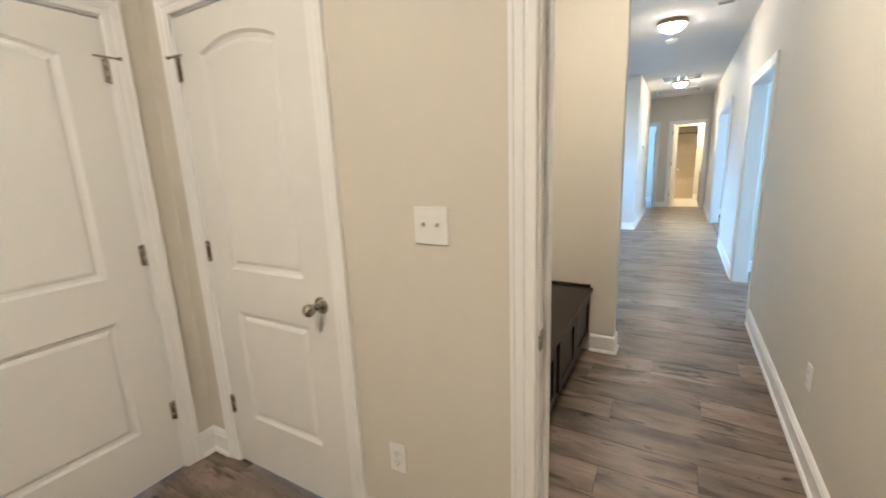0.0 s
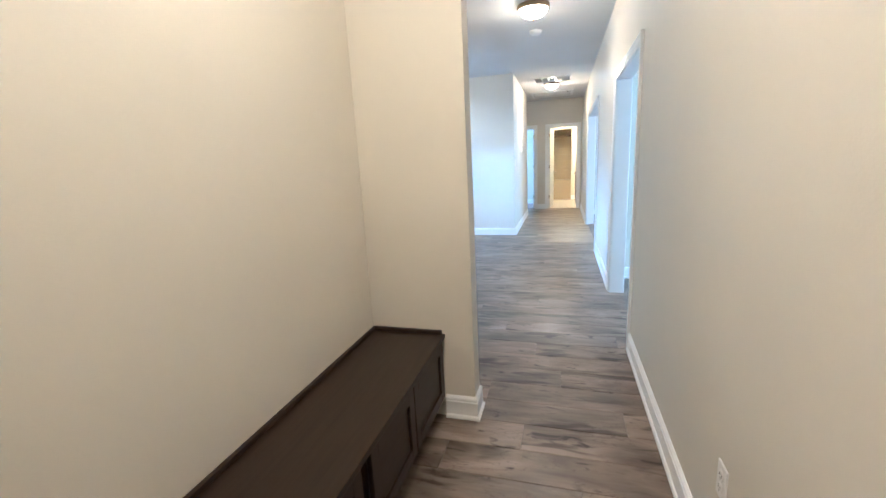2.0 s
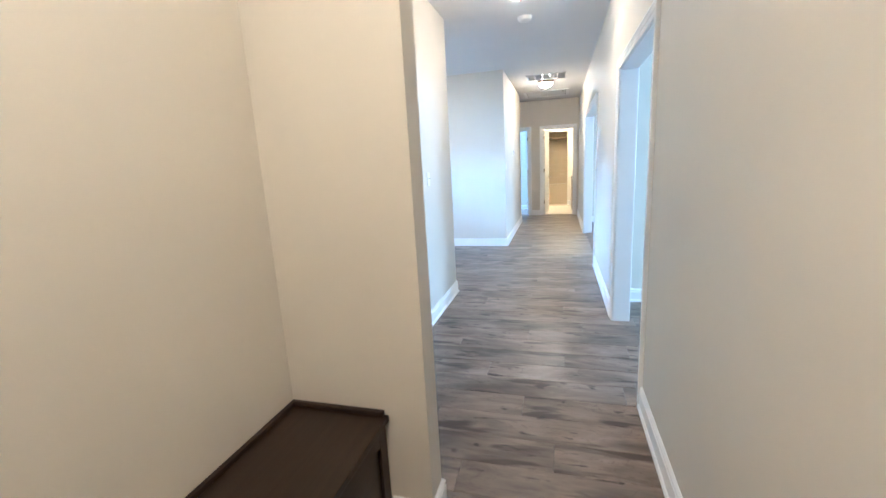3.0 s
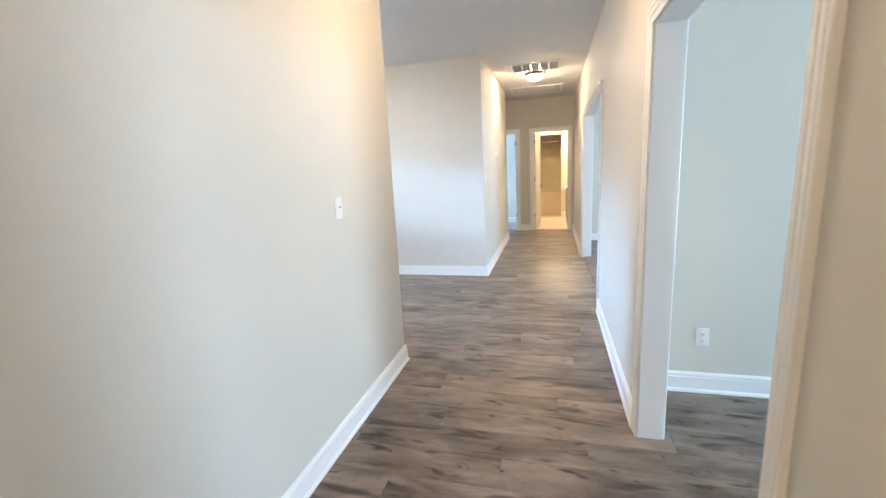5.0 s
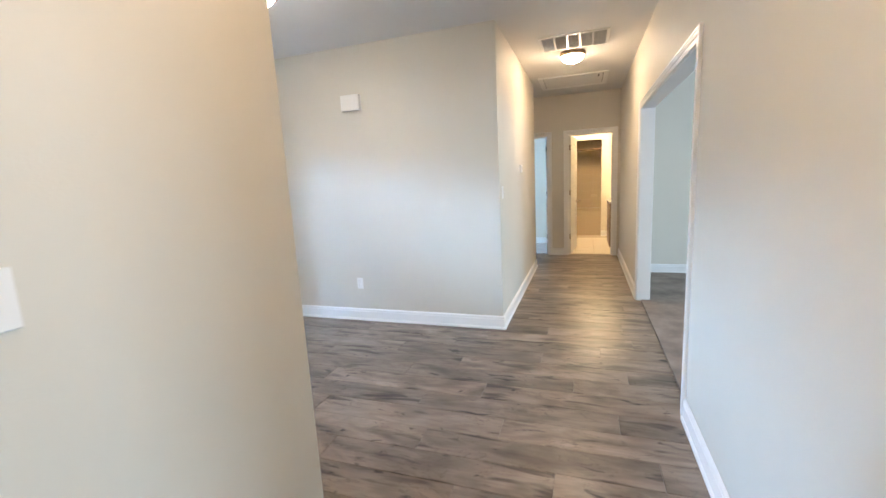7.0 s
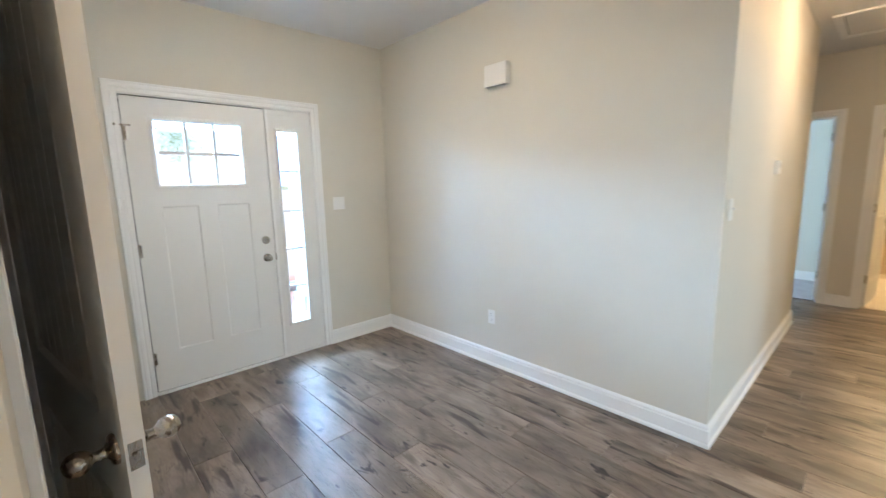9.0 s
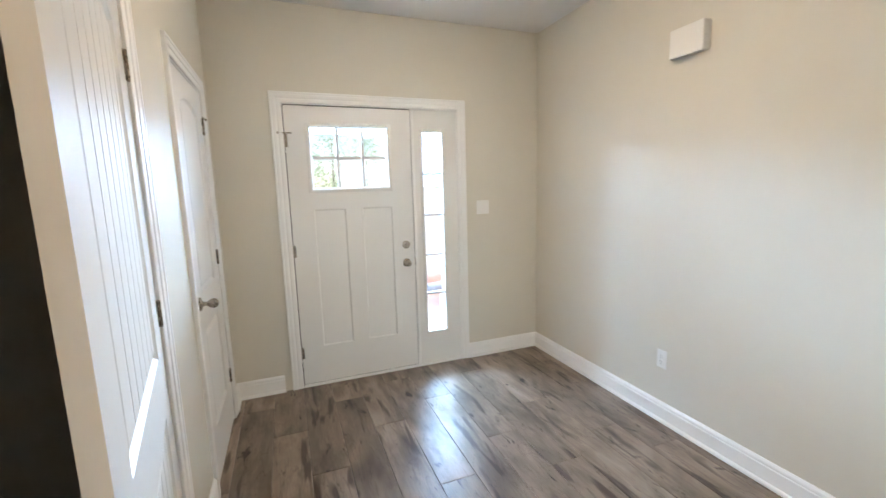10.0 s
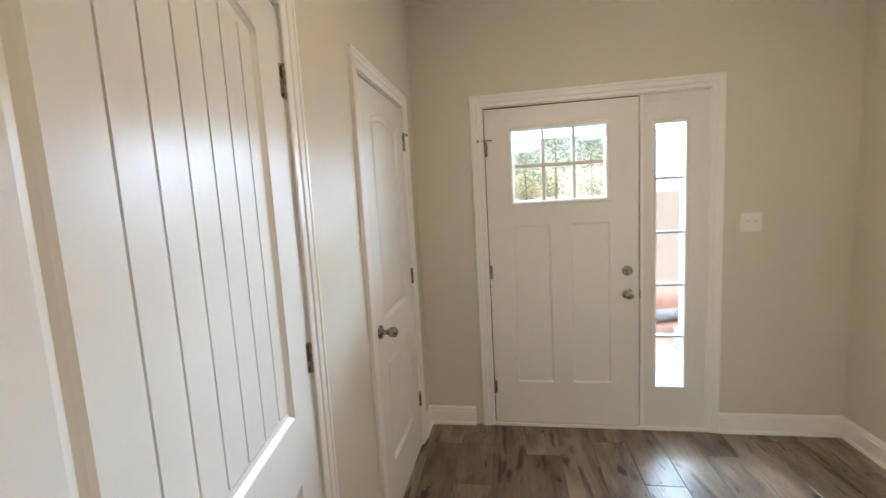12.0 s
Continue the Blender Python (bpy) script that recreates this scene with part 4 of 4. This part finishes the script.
def plank_bm(bm, x0, x1, y0, y1):
    b = 0.0022
    low = [bm.verts.new((x, y, -PT)) for x, y in ((x0, y0), (x1, y0), (x1, y1), (x0, y1))]
    mid = [bm.verts.new((x, y, -b)) for x, y in ((x0, y0), (x1, y0), (x1, y1), (x0, y1))]
    top = [bm.verts.new((x, y, 0)) for x, y in ((x0 + b, y0 + b), (x1 - b, y0 + b), (x1 - b, y1 - b), (x0 + b, y1 - b))]
    for a, c in ((low, mid), (mid, top)):
        for k in range(4):
            j = (k + 1) % 4
            bm.faces.new((a[k], a[j], c[j], c[k]))
    bm.faces.new(top)


def floor_span(y):
    if y < VW:
        return (-1.85, RW + 0.02)
    if y < 3.0:
        return (-0.81, RW + 0.02)
    if y < 5.1:
        return (-0.81, 6.5)
    if y < 6.085:
        return (-2.0, 6.5)
    if y < FN:
        return (FW - 0.02, RW + 0.042)
    if y < 11.4:
        return (HW - 0.02, RW + 0.042)
    return (-2.3, RW + 0.02)


floor_thing = part("floor", boxes((-3.4, 0.7, 6.2, 8.6, -0.0068, -0.0062)), SLAB, label="grey-brown wood-look plank floor running across the hall", kind="structure")
full_bm = bmesh.new()
plank_bm(full_bm, 0, PL - 0.0006, 0, PW - 0.0014)
full = bpy.data.meshes.new("plank")
full_bm.to_mesh(full)
full_bm.free()
full.materials.append(PLANK)
rest = bmesh.new()
rng = random.Random(11)
row, y, made = 0, -1.6, 0
while y < EW + 0.05:
    a, b = floor_span(y + 0.005), floor_span(y + PW - 0.005)
    lo, hi = min(a[0], b[0]), max(a[1], b[1])
    x = -4.6 + (row * 0.47 + rng.uniform(0, 0.25)) % PL
    while x < hi:
        a, b = max(x, lo), min(x + PL - 0.0006, hi)
        if b - a > 0.02:
            if a > 1.7 or y < -0.6 or made >= 298:
                plank_bm(rest, a, b, y, y + PW - 0.0014)
            else:
                made += 1
                if b - a > PL - 0.002:
                    o = new("plank", full)
                else:
                    short = bmesh.new()
                    plank_bm(short, 0, b - a, 0, PW - 0.0014)
                    me = bpy.data.meshes.new("plank")
                    short.to_mesh(me)
                    short.free()
                    me.materials.append(PLANK)
                    o = new("plank", me)
                o.parent = floor_thing
                o.location = (a, y, 0)
        x += PL
    y += PW
    row += 1
part("plank_field", rest, PLANK, label="grey-brown planks of the dining room and far corners", kind="stuff", parent=floor_thing)
